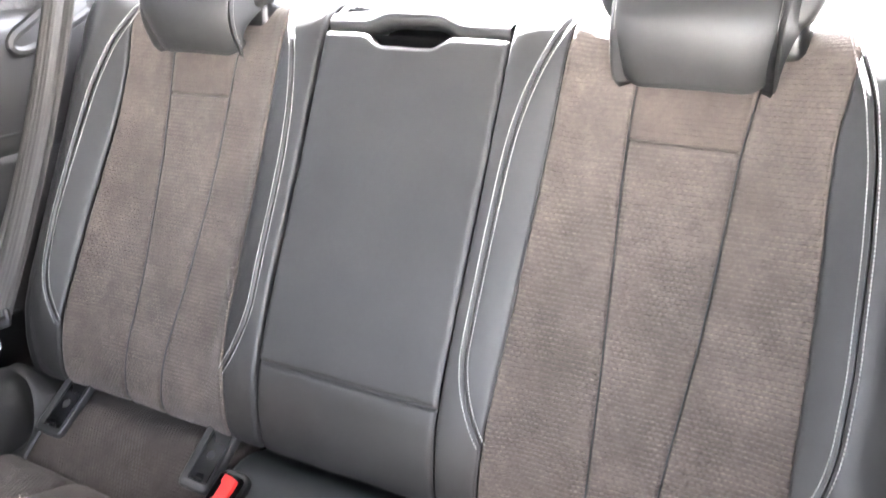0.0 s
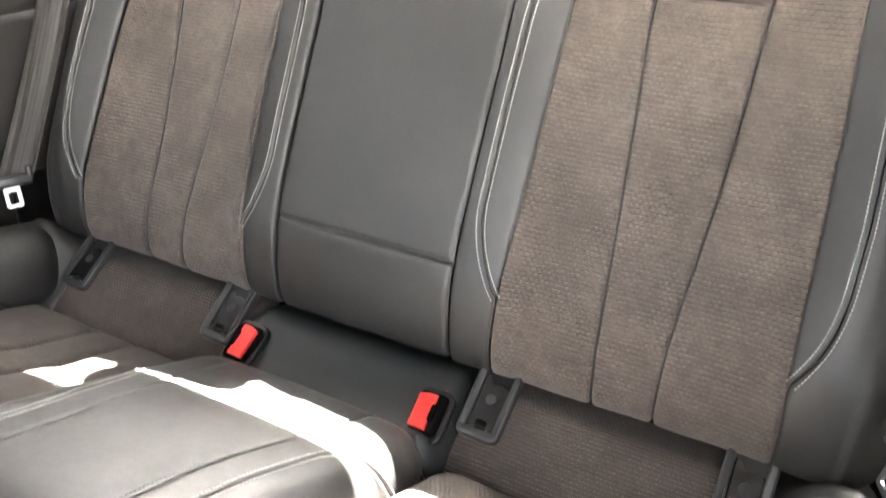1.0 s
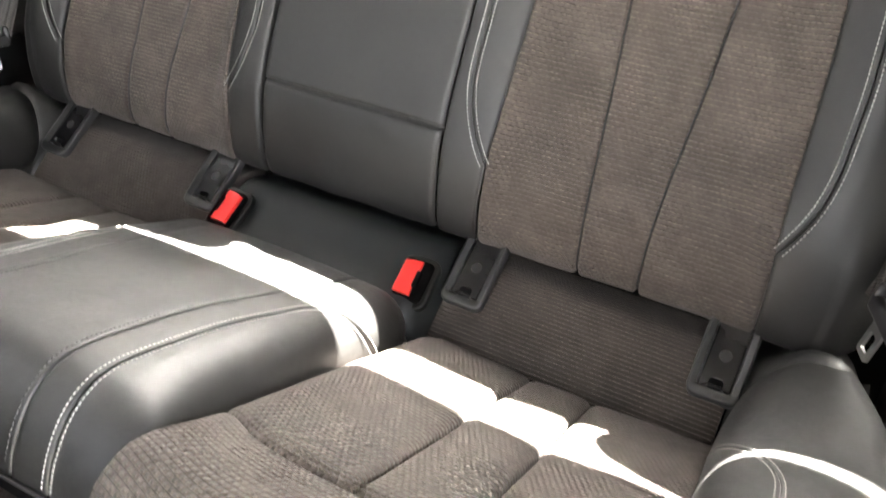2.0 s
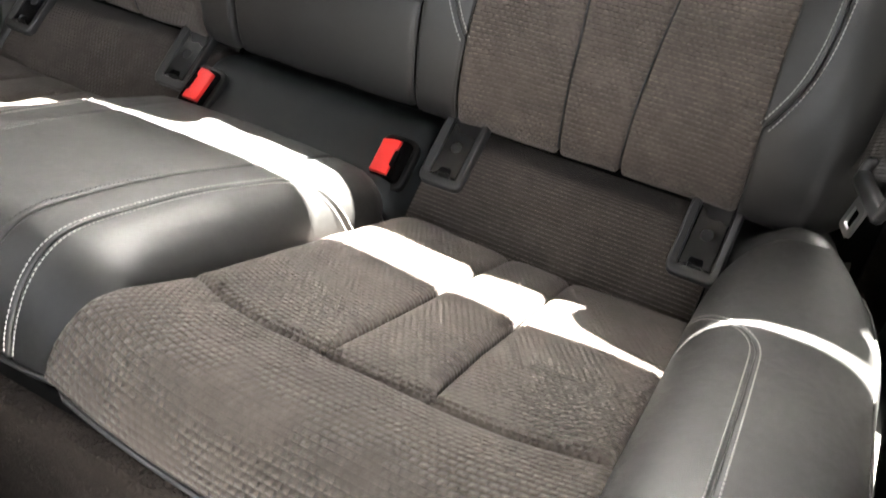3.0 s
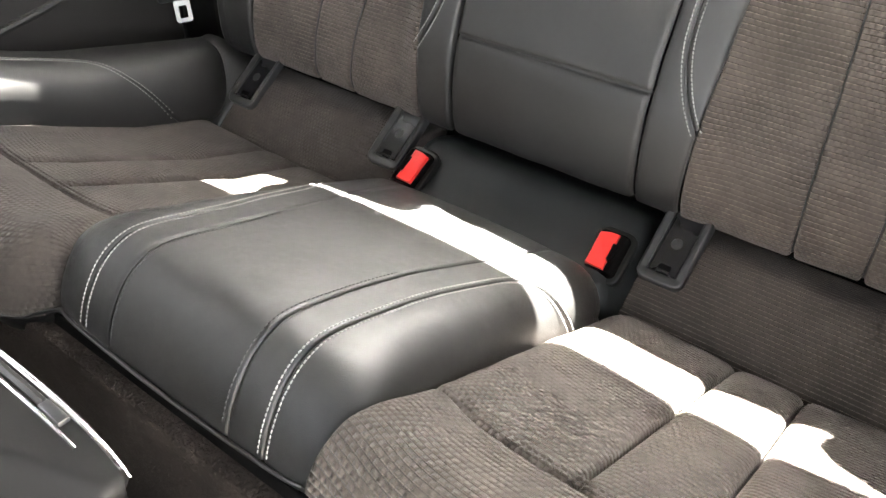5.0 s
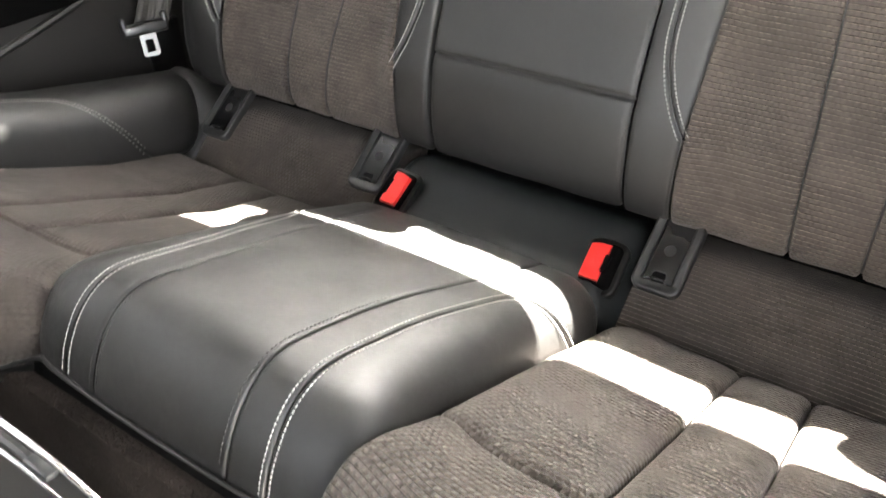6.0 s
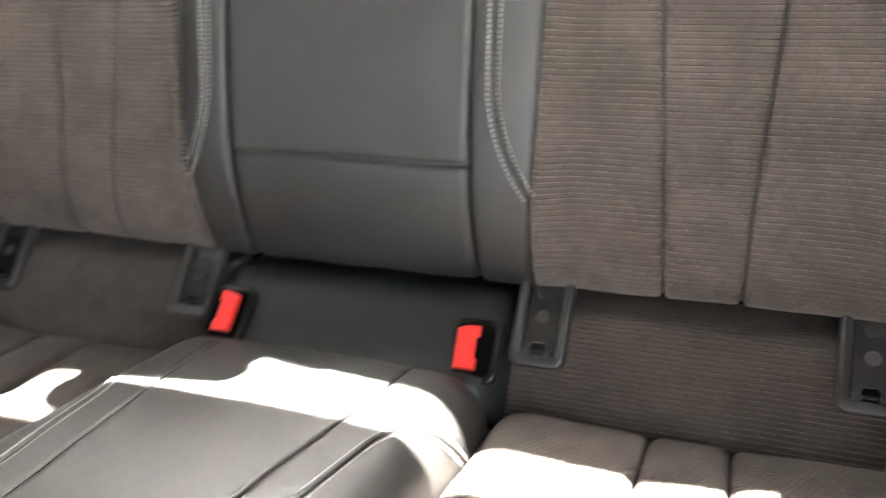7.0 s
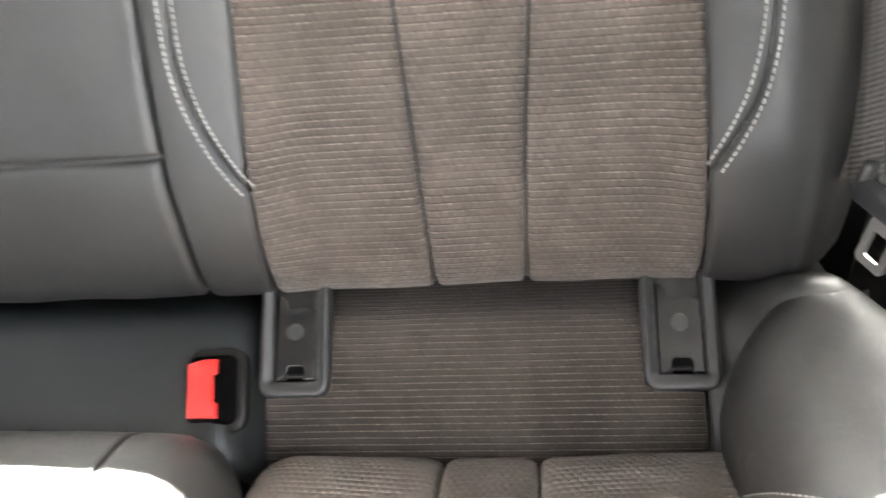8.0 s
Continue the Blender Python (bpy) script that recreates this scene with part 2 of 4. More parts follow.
def patch(name, parent, material, surface, left, right, v0, v1, nu=24, nv=60, radius=0.008, depth=0.004, edges="lrbt",
          puff=0.0, out=(0, -1, 0.5), skirt=0.012, label="", wave=0.0):
    """A padded panel on a surface(u, v), between the lines left(v) and right(v), drawn in along its seams."""
    left_f = left if callable(left) else (lambda v: left)
    right_f = right if callable(right) else (lambda v: right)
    verts, uvs, rim = [], [], []
    out = np.array(out, float)
    h = 0.0008
    gap = 0.0006
    for j, b in enumerate(spaced(nv)):
        v = v0 + (v1 - v0) * b
        lo, hi = left_f(v) + gap * ("l" in edges), right_f(v) - gap * ("r" in edges)
        for i, a in enumerate(spaced(nu)):
            u = lo + (hi - lo) * a
            p = np.array(surface(u, v))
            n = np.cross(np.array(surface(u + h, v)) - p, np.array(surface(u, v + h)) - p)
            n /= np.linalg.norm(n) + 1e-12
            if n @ out < 0:
                n = -n
            off = puff * (4 * a * (1 - a)) ** 0.6 * (4 * b * (1 - b)) ** 0.3
            for key, e in (("l", abs(u - lo)), ("r", abs(hi - u)), ("b", abs(v - v0)), ("t", abs(v1 - v))):
                if key in edges and e < radius:
                    off -= depth * (1 - math.sqrt(max(0.0, 1 - (1 - e / radius) ** 2)))
            if wave:
                off += wave * noise.noise(Vector((u * 22, v * 22, len(name))))
            verts.append(p + n * off)
            uvs.append((u, v))
            rim.append(n)
    faces = [(j * nu + i, j * nu + i + 1, (j + 1) * nu + i + 1, (j + 1) * nu + i) for j in range(nv - 1) for i in range(nu - 1)]
    q = [verts[k] for k in faces[len(faces) // 2]]
    if np.cross(q[1] - q[0], q[3] - q[0]) @ rim[faces[len(faces) // 2][0]] < 0:
        faces = [f[::-1] for f in faces]
    ring = [i for i in range(nu)] + [j * nu + nu - 1 for j in range(1, nv)] + [(nv - 1) * nu + i for i in range(nu - 2, -1, -1)] + [j * nu for j in range(nv - 2, 0, -1)]
    base = len(verts)
    for k in ring:
        verts.append(verts[k] - rim[k] * skirt)
        uvs.append(uvs[k])
    m = len(ring)
    for k in range(m):
        faces.append((ring[k], ring[(k + 1) % m], base + (k + 1) % m, base + k))
    return mesh_ob(name, verts, faces, material, parent, label, uvs=uvs)


def stitch_row(name, parent, surface, line, length, shift=0.0, pitch=0.0042, size=0.0034, thick=0.0007, lift=0.0004, out=(0, -1, 0.5),
               material=None, label=""):
    """A row of short thread stitches along line(s) -> (u, v), shifted sideways on the surface."""
    verts, faces, h, out = [], [], 0.0008, np.array(out, float)
    count = int(length / pitch)
    for k in range(count):
        s = (k + 0.5) / count * length
        (u, v), (u2, v2) = line(s), line(s + 0.001)
        du, dv = u2 - u, v2 - v
        m = math.hypot(du, dv) or 1.0
        u, v = u - dv / m * shift, v + du / m * shift
        p = np.array(surface(u, v))
        t = np.array(surface(u + du / m * h, v + dv / m * h)) - p
        n = np.cross(np.array(surface(u + h, v)) - p, np.array(surface(u, v + h)) - p)
        if np.linalg.norm(n) < 1e-12 or np.linalg.norm(t) < 1e-12:
            continue
        n /= np.linalg.norm(n)
        n = -n if n @ out < 0 else n
        t /= np.linalg.norm(t)
        side = np.cross(n, t)
        c = p + n * lift
        b = len(verts)
        for e, r in ((-0.5, 0.45), (-0.28, 1.0), (0.28, 1.0), (0.5, 0.45)):
            for a, w in ((-1.0, 0.0), (-0.55, 0.8), (0.55, 0.8), (1.0, 0.0)):
                verts.append(c + t * size * e + side * thick * a * r + n * thick * w * r - n * thick * (0.4 if r < 1 else 0))
        for e in range(3):
            for a in range(3):
                q = b + e * 4 + a
                faces.append((q, q + 1, q + 5, q + 4))
    return mesh_ob(name, verts, faces, material or M_THREAD, parent, label)


def polyline(pts):
    """A line by its length through rows of (u, v), and that length."""
    pts = np.array(pts, float)
    s = np.r_[0, np.cumsum(np.linalg.norm(np.diff(pts, axis=0), axis=1))]
    fu, fv = smooth_table(list(zip(s, pts[:, 0])), 0.010), smooth_table(list(zip(s, pts[:, 1])), 0.010)
    return (lambda a: (fu(a), fv(a))), float(s[-1])


def round_box(size, bevel, segments=3, at=(0, 0, 0)):
    bm = bmesh.new()
    bmesh.ops.create_cube(bm, size=1.0, matrix=Matrix.Translation(at) @ Matrix.Diagonal((*size, 1)))
    bmesh.ops.bevel(bm, geom=list(bm.edges), offset=bevel, segments=segments, profile=0.5, affect="EDGES")
    return bm


def outline_prism(pts, depth, bevel=0.0, segments=2, holes=()):
    """A plate in x-y with its top at z = depth."""
    bm = bmesh.new()
    bottom = bm.faces.new([bm.verts.new((x, y, 0)) for x, y in pts])
    made = bmesh.ops.extrude_face_region(bm, geom=[bottom])
    top = [g for g in made["geom"] if isinstance(g, bmesh.types.BMVert)]
    bmesh.ops.translate(bm, verts=top, vec=(0, 0, depth))
    if bevel:
        rim = [e for e in bm.edges if e.verts[0] in top and e.verts[1] in top]
        bmesh.ops.bevel(bm, geom=rim, offset=bevel, segments=segments, profile=0.5, affect="EDGES")
    return bm


def rounded_rect(w, h, r, n=5, x0=0.0, y0=0.0):
    pts = []
    for cx, cy, a0 in ((w / 2 - r, h / 2 - r, 0), (-w / 2 + r, h / 2 - r, 90), (-w / 2 + r, -h / 2 + r, 180), (w / 2 - r, -h / 2 + r, 270)):
        for k in range(n + 1):
            a = radians(a0 + 90 * k / n)
            pts.append((x0 + cx + r * math.cos(a), y0 + cy + r * math.sin(a)))
    return pts


def placed(bm, m):
    bmesh.ops.transform(bm, matrix=m, verts=bm.verts)
    return bm


def tube(pts, radius, sides=8):
    """A round rod along points."""
    bm = bmesh.new()
    rings = []
    pts = [Vector(p) for p in pts]
    for k, p in enumerate(pts):
        t = (pts[min(k + 1, len(pts) - 1)] - pts[max(k - 1, 0)]).normalized()
        a = t.orthogonal().normalized() if k == 0 else (rings_a - t * rings_a.dot(t)).normalized()
        rings_a = a
        b = t.cross(a)
        rings.append([bm.verts.new(p + radius * (a * math.cos(2 * math.pi * i / sides) + b * math.sin(2 * math.pi * i / sides))) for i in range(sides)])
    for r, q in zip(rings, rings[1:]):
        for i in range(sides):
            bm.faces.new((r[i], r[(i + 1) % sides], q[(i + 1) % sides], q[i]))
    bm.faces.new(rings[0][::-1])
    bm.faces.new(rings[-1])
    return bm


# ---- shell of the car ----
def slab(name, size, at, material, label, bevel=0.006):
    ob = part(name, round_box(size, bevel, 2, at), material)
    return tagged(ob, label, "car interior", kind="structure")


floor = slab("floor", (1.5, 2.4, 0.06), (0, -0.2, 0.02), M_CARPET, "dark brown carpeted car floor")
slab("roof", (1.37, 1.469, 0.04), (0, -0.3905, 1.19), M_ROOF, "dark grey fabric headliner of the car roof")
# Pillars and rails are unseen; their sizes are set to shape the light inside.
for sx in (-1, 1):
    front = -1.10 if sx < 0 else -0.52
    slab("wall_side", (0.05, 1.0 - front, 0.86), (sx * 0.775, (1.0 + front) / 2, 0.45), M_TRIM, "dark plastic lower body side of the car")
    if sx < 0:
        slab("window_rail", (0.024, 1.45, 0.06), (-0.698, -0.39, 1.16), M_ROOF, "dark grey fabric rail over the side windows")
        slab("pillar_rear", (0.024, 0.62, 0.36), (-0.700, 0.518, 1.02), M_ROOF, "unseen dark grey rear pillar sized to block window light")
        slab("pillar_front", (0.024, 0.47, 0.36), (-0.700, -0.335, 1.02), M_ROOF, "unseen dark grey door pillar widened to darken the left seat")
        # Two unseen blocks, added to narrow the sun and sky from the left.
        slab("sill_block", (0.024, 0.45, 0.23), (-0.700, -0.138, 0.930), M_ROOF, "unseen dark grey block cutting the side window light")
        slab("sun_block", (0.024, 0.12, 0.25), (-0.700, 0.15, 0.94), M_ROOF, "unseen dark grey block trimming the sun patch on the bolster")
    else:
        slab("window_rail", (0.09, 1.45, 0.06), (0.742, -0.39, 1.17), M_ROOF, "dark grey fabric rail over the side windows")
        slab("pillar_rear", (0.11, 1.19, 0.40), (0.745, 0.255, 1.0), M_ROOF, "unseen dark grey rear pillar sized to block window light")
    slab("roof_rail", (0.202 if sx < 0 else 0.27, 0.62, 0.04), (-0.649 if sx < 0 else 0.615, 0.60, 1.17), M_ROOF, "unseen dark grey roof edge sized to limit the rear window sun")
slab("door_sill", (0.09, 0.34, 0.28), (0.725, -0.69, 0.15), M_TRIM, "dark plastic sill of the open door")
slab("wall_rear", (1.5, 0.05, 0.80), (0, 0.98, 0.45), M_TRIM, "plain rear bulkhead under the parcel shelf")
# Unseen blocks in place of the front seats, added to hold back light.
slab("front_light_block", (0.70, 0.08, 1.10), (-0.38, -0.88, 0.60), M_GREY, "unseen plain dark block in place of a front seat")
slab("front_light_block", (0.42, 0.08, 0.88), (0.45, -0.94, 0.46), M_GREY, "unseen plain dark block in place of a front seat")
# Unseen panel and header, added to leave only a low slot of front light.
slab("wall_front", (1.5, 0.05, 0.64), (0, -1.08, 0.32), M_GREY, "unseen plain dark panel closing off light from the front")
slab("roof_header", (1.37, 0.06, 0.22), (0, -1.09, 1.07), M_ROOF, "unseen dark grey roof edge lowered to cut windscreen light")
slab("parcel_shelf", (1.46, 0.62, 0.03), (0, 0.66, 0.845), M_SHELF, "grey felt parcel shelf under the rear window")

bm = bmesh.new()
bmesh.ops.create_grid(bm, x_segments=40, y_segments=40, size=400, matrix=Matrix.Translation((0, 0, -0.35)))
tagged(part("ground", bm, M_GROUND, None, "", False), "unseen pale ground round the car that bounces light in", "ground", kind="structure")

# ---- backrest surfaces ----
BACK = Profile([(0.12, 0.366), (0.085, 0.358), (0.053, 0.3565), (0.036, 0.3665), (0.029, 0.389), (0.0295, 0.43), (0.0357, 0.47), (0.0515, 0.51), (0.095, 0.60),
                (0.145, 0.70), (0.19, 0.80), (0.213, 0.85), (0.228, 0.872), (0.25, 0.884), (0.28, 0.886), (0.34, 0.870)])
BULGE = smooth_table([(-0.02, 0.008), (0.09, 0.008), (0.117, 0.006), (0.136, 0.010), (0.150, 0.009), (0.182, 0.002), (0.21, -0.011), (0.274, -0.011), (0.315, -0.016),
                      (0.361, -0.018), (0.42, -0.017), (0.457, -0.009), (0.480, 0.004), (0.500, 0.0155), (0.518, 0.014), (0.545, -0.002), (0.570, -0.035), (0.590, -0.080)], 0.006)
SWELL = smooth_table([(0.30, 0.08), (0.40, 0.15), (0.45, 0.35), (0.55, 1.0), (0.80, 1.0), (0.90, 0.8)], 0.03)


HOLLOW = smooth_table([(0.30, 0.0), (0.38, 0.0), (0.42, 0.004), (0.48, 0.013), (0.55, 0.013), (0.65, 0.010), (0.72, 0.004), (0.77, 0.0), (1.0, 0.0)], 0.015)
HOLLOW_SPAN = smooth_table([(-0.1, 0.0), (0.176, 0.0), (0.208, 1.0), (0.438, 1.0), (0.470, 0.0), (0.7, 0.0)], 0.006)


def back_surface(u, v):
    y, z = BACK.at(v)
    ty, tz = BACK.tangent(v)
    ax = abs(u)
    g = SWELL(z) if ax < 0.53 else max(SWELL(z), 0.8)
    off = BULGE(ax) * g - HOLLOW(z) * HOLLOW_SPAN(ax)
    return (u, y - tz * off, z + ty * off)


def vz(z):
    return BACK.of(1, z)


V_LOW, V_TOP = float(BACK.s[np.nonzero(BACK.t[:, 1] > 0.62)[0][0]]), BACK.length - 0.01
V_STITCH, V_SEAM, V_CP_TOP = vz(0.462), vz(0.488), vz(0.852)


def by_v(rows, soft=0.012):
    return smooth_table([(vz(z) if z < 0.87 else vz(0.865) + (z - 0.865) * 1.6, x) for z, x in rows], soft)


FAB_IN = by_v([(0.36, 0.172), (0.41, 0.173), (0.46, 0.1765), (0.52, 0.181), (0.60, 0.184), (0.70, 0.185), (0.77, 0.187), (0.86, 0.187), (0.93, 0.190)])
FAB_OUT = by_v([(0.36, 0.473), (0.42, 0.472), (0.46, 0.469), (0.52, 0.465), (0.60, 0.4625), (0.67, 0.459), (0.74, 0.454), (0.79, 0.4525), (0.85, 0.460), (0.93, 0.462)])
SEAM_1 = by_v([(0.36, 0.289), (0.40, 0.289), (0.45, 0.2865), (0.50, 0.2835), (0.55, 0.279), (0.60, 0.275), (0.66, 0.270), (0.72, 0.265), (0.77, 0.263), (0.86, 0.262), (0.93, 0.262)])
SEAM_2 = by_v([(0.36, 0.353), (0.40, 0.355), (0.45, 0.356), (0.50, 0.358), (0.55, 0.362), (0.60, 0.366), (0.66, 0.369), (0.72, 0.371), (0.77, 0.373), (0.82, 0.379), (0.86, 0.384), (0.93, 0.388)])
ST_IN = by_v([(0.463, 0.177), (0.475, 0.168), (0.498, 0.156), (0.522, 0.147), (0.545, 0.1425), (0.58, 0.143), (0.65, 0.143), (0.72, 0.144), (0.765, 0.1475), (0.80, 0.1545), (0.834, 0.164), (0.87, 0.181), (0.93, 0.215)], 0.006)
ST_OUT = by_v([(0.463, 0.472), (0.478, 0.481), (0.493, 0.489), (0.513, 0.4965), (0.54, 0.501), (0.60, 0.502), (0.65, 0.499), (0.70, 0.496), (0.767, 0.489), (0.824, 0.477), (0.86, 0.461), (0.93, 0.435)], 0.006)
OUTER = by_v([(0.36, 0.560), (0.50, 0.578), (0.70, 0.584), (0.80, 0.576), (0.86, 0.560), (0.93, 0.530)])


bench = thing("rear_bench", "black leather rear car bench with ribbed brown grey suede panels", "car seat")


def build_backrest(sx):
    def s(u, v):
        return back_surface(sx * u, v)

    def behind(u, v):
        x, y, z = s(u, v)
        ty, tz = BACK.tangent(v)
        return (x, y + tz * 0.011, z - ty * 0.011)

    # Near-black sheet behind the panels gives their gaps shade.
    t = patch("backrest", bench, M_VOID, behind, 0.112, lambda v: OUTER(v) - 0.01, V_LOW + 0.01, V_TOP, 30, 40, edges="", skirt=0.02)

    def inner_edge(v):
        return ST_IN(v) if v > V_STITCH else FAB_IN(v)

    def outer_edge(v):
        return ST_OUT(v) if v > V_STITCH else FAB_OUT(v)

    patch("inner_bolster", t, M_LEATHER, s, 0.1222, inner_edge, V_LOW, V_TOP, 16, 110, 0.006, 0.004, label="smooth black leather bolster")
    patch("inner_bolster_trim", t, M_LEATHER, s, ST_IN, lambda v: max(FAB_IN(v), ST_IN(v) + 0.0005), V_STITCH, V_TOP - 0.05, 14, 90, 0.005, 0.003, "lrt")
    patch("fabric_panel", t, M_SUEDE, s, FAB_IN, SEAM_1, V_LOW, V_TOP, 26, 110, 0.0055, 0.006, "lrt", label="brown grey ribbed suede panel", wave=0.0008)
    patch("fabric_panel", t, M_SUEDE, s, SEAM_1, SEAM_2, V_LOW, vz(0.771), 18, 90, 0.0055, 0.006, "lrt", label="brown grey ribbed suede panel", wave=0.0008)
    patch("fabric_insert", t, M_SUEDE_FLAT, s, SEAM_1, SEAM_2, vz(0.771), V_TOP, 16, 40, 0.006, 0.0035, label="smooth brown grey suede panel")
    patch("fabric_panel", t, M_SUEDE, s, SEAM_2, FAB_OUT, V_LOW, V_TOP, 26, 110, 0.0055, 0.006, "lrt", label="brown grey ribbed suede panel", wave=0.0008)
    patch("outer_bolster_trim", t, M_LEATHER, s, FAB_OUT, lambda v: max(ST_OUT(v), FAB_OUT(v) + 0.0005), V_STITCH, V_TOP - 0.05, 14, 90, 0.005, 0.003, "lrt")
    patch("outer_bolster", t, M_LEATHER, s, outer_edge, OUTER, V_LOW, V_TOP, 30, 110, 0.006, 0.004, "lbt", label="smooth black leather bolster", wave=0.001)
    # Black tubes laid in the seam grooves stand in for their shade.
    for line in (SEAM_1, SEAM_2):
        groove, deep = [], 0.0034 if sx > 0 else 0.0020
        for v in np.linspace(V_LOW + 0.01, V_TOP - 0.03, 60):
            x, y, z = s(line(v), v)
            ty, tz = BACK.tangent(v)
            groove.append((x, y + tz * deep, z - ty * deep))
        part("seam", tube(groove, 0.0011, 6), M_SEAM_DARK, t, "black tube for the shade in the sewn seam")
    for line in (ST_IN, ST_OUT):
        run, length = polyline([(line(v), v) for v in np.linspace(V_STITCH + 0.002, V_TOP - 0.04, 60)])
        for shift in (-0.0048, 0.0048):
            stitch_row("stitching", t, s, run, length, shift, label="pale grey decorative stitching")
    return t


build_backrest(1)
build_backrest(-1)

# ---- folding centre panel ----
def panel_back(u, v):
    x, y, z = back_surface(u, v)
    return (x, y + 0.012, z - 0.004)


# Likewise a near-black sheet, as shade in the armrest seams.
panel = patch("centre_armrest", bench, M_VOID, panel_back, -0.122, 0.122, V_LOW, V_CP_TOP, 16, 40, edges="", skirt=0.02, label="folded black leather centre armrest")
HANDLE_DIP = smooth_table([(-0.20, 0.0), (-0.060, 0.0), (-0.042, 0.014), (0.032, 0.014), (0.050, 0.0), (0.20, 0.0)], 0.004)


def cover_surface(u, v):
    k = max(0.0, (v - V_CP_TOP + 0.12) / 0.12)
    return back_surface(u, v - HANDLE_DIP(u) * k)


patch("armrest_cover", panel, M_LEATHER, cover_surface, -0.1205, 0.1205, V_SEAM, V_CP_TOP, 60, 90, 0.007, 0.005, label="smooth black leather cover", wave=0.0012)
patch("lower_cover", panel, M_LEATHER, back_surface, -0.1205, 0.1205, V_LOW, V_SEAM, 40, 40, 0.008, 0.005, label="smooth black leather cover", wave=0.0014)
top_y, top_z = BACK.at(V_CP_TOP)
LEDGE_ARCH = smooth_table([(-0.20, 0.0), (-0.066, 0.0), (-0.040, 0.011), (0.030, 0.011), (0.056, 0.0), (0.20, 0.0)], 0.006)
verts, faces = [], []
section = [(0.030, -0.012), (0.016, -0.010), (0.009, -0.004), (0.007, 0.002), (0.009, 0.008), (0.016, 0.0125), (0.030, 0.014), (0.115, 0.010), (0.115, -0.012)]
xs = np.linspace(-0.1185, 0.1185, 60)
for x in xs:
    a = LEDGE_ARCH(x)
    for k, (dy, dz) in enumerate(section):
        verts.append((x, top_y - 0.004 + dy + 0.2 * a, top_z + 0.006 + dz + a * (1.0 if k < 7 else 0.2)))
for i in range(len(xs) - 1):
    for k in range(len(section)):
        q, w = i * len(section), (k + 1) % len(section)
        faces.append((q + k, q + w, q + len(section) + w, q + len(section) + k))
mesh_ob("top_ledge", verts, faces, M_LEATHER, panel, "padded black leather ledge over the handle")
# Solid near-black block in place of the handle's shaded hollow.
part("pull_handle", round_box((0.108, 0.030, 0.046), 0.008, 3, (-0.005, top_y + 0.050, top_z - 0.004)), M_VOID, panel, "near-black block for the shaded pull handle recess")

# ---- head restraints ----
FLARE = smooth_table([(-0.05, 0.012), (0.02, 0.012), (0.06, 0.015), (0.12, 0.022), (0.25, 0.030)], 0.01)


def build_headrest(sx):
    t = thing("headrest", "black leather rear headrest with pale stitched edges", "headrest", "rear headrests", at=(sx * 0.319, 0.212, 0.820))
    m = Matrix.Translation((0, 0, 0)) @ pose(0, 0, 0, -24, 0, 0)
    w, hgt, dep = 0.155, 0.180, 0.100

    def front(u, v):
        bow = 0.010 * (1 - (u / (w / 2)) ** 2)
        tuck = 0.050 * max(0.0, 1 - v / 0.065) ** 2.0 + 0.030 * max(0.0, 1 - (hgt - v) / 0.04) ** 2
        half = 1 + 0.06 * v / hgt
        lift = 0.020 * max(0.0, (abs(u) / (w / 2) - 0.60) / 0.40) ** 2 * (1 - v / hgt) ** 3
        return m @ Vector((u * half, -0.055 - bow + tuck, v - 0.012 + lift))

    patch("front_cover", t, M_LEATHER, front, -w / 2, w / 2, 0.0, hgt, 30, 34, 0.006, 0.004, out=(0, -1, 0), label="smooth black leather front")
    for e in (-1, 1):
        def side(u, v, e=e):
            half = 1 + 0.06 * v / hgt
            k = u / dep
            v = v + 0.098 * min(1.0, k * 1.3) * (1 - v / hgt)
            tuck = 0.050 * max(0.0, 1 - v / 0.065) ** 2.0 + 0.030 * max(0.0, 1 - (hgt - v) / 0.04) ** 2
            return m @ Vector((e * (w / 2 * half + FLARE(v) * math.sin(k * math.pi * 0.5)), -0.055 + tuck * (1 - k) + u * 0.95, v - 0.012))

        patch("side_cover", t, M_LEATHER, side, 0.0, dep, 0.0, hgt, 16, 30, 0.005, 0.003, out=(e, -0.4, 0), label="black leather side gusset")
        run, length = polyline([(e * (w / 2 - 0.004), v) for v in np.linspace(0.006, hgt - 0.006, 12)])
        stitch_row("stitching", t, front, run, length, 0.0, thick=0.00028, out=(0, -1, 0))
        if e == sx:
            continue
        run, length = polyline([(0.005, v) for v in np.linspace(0.006, hgt - 0.006, 12)])
        stitch_row("stitching", t, side, run, length, 0.0, thick=0.00028, out=(e, -0.4, 0))
    # Added black block: stands in for shade and stops sun below the shell.
    part("shade_block", round_box((0.194, 0.050, 0.052), 0.012, 3, (0, 0.040, 0.046)), M_BLACK, t, "added black block standing in for shade under the headrest")
    part("back_shell", placed(outline_prism(rounded_rect(0.222, 0.150, 0.057, 8), 0.026, 0.010, 4), Matrix.Translation((0, 0.040, 0.114)) @ pose(0, 0, 0, 78, 0, 0)), M_LEATHER, t, "wide rounded black leather rear part")
    for e in (-1, 1):
        part("post", placed(tube([(e * 0.05, 0.045, 0.0), (e * 0.05, 0.035, 0.06)], 0.006), m), M_CHROME, t, "steel headrest post")
    return t


build_headrest(1)
build_headrest(-1)

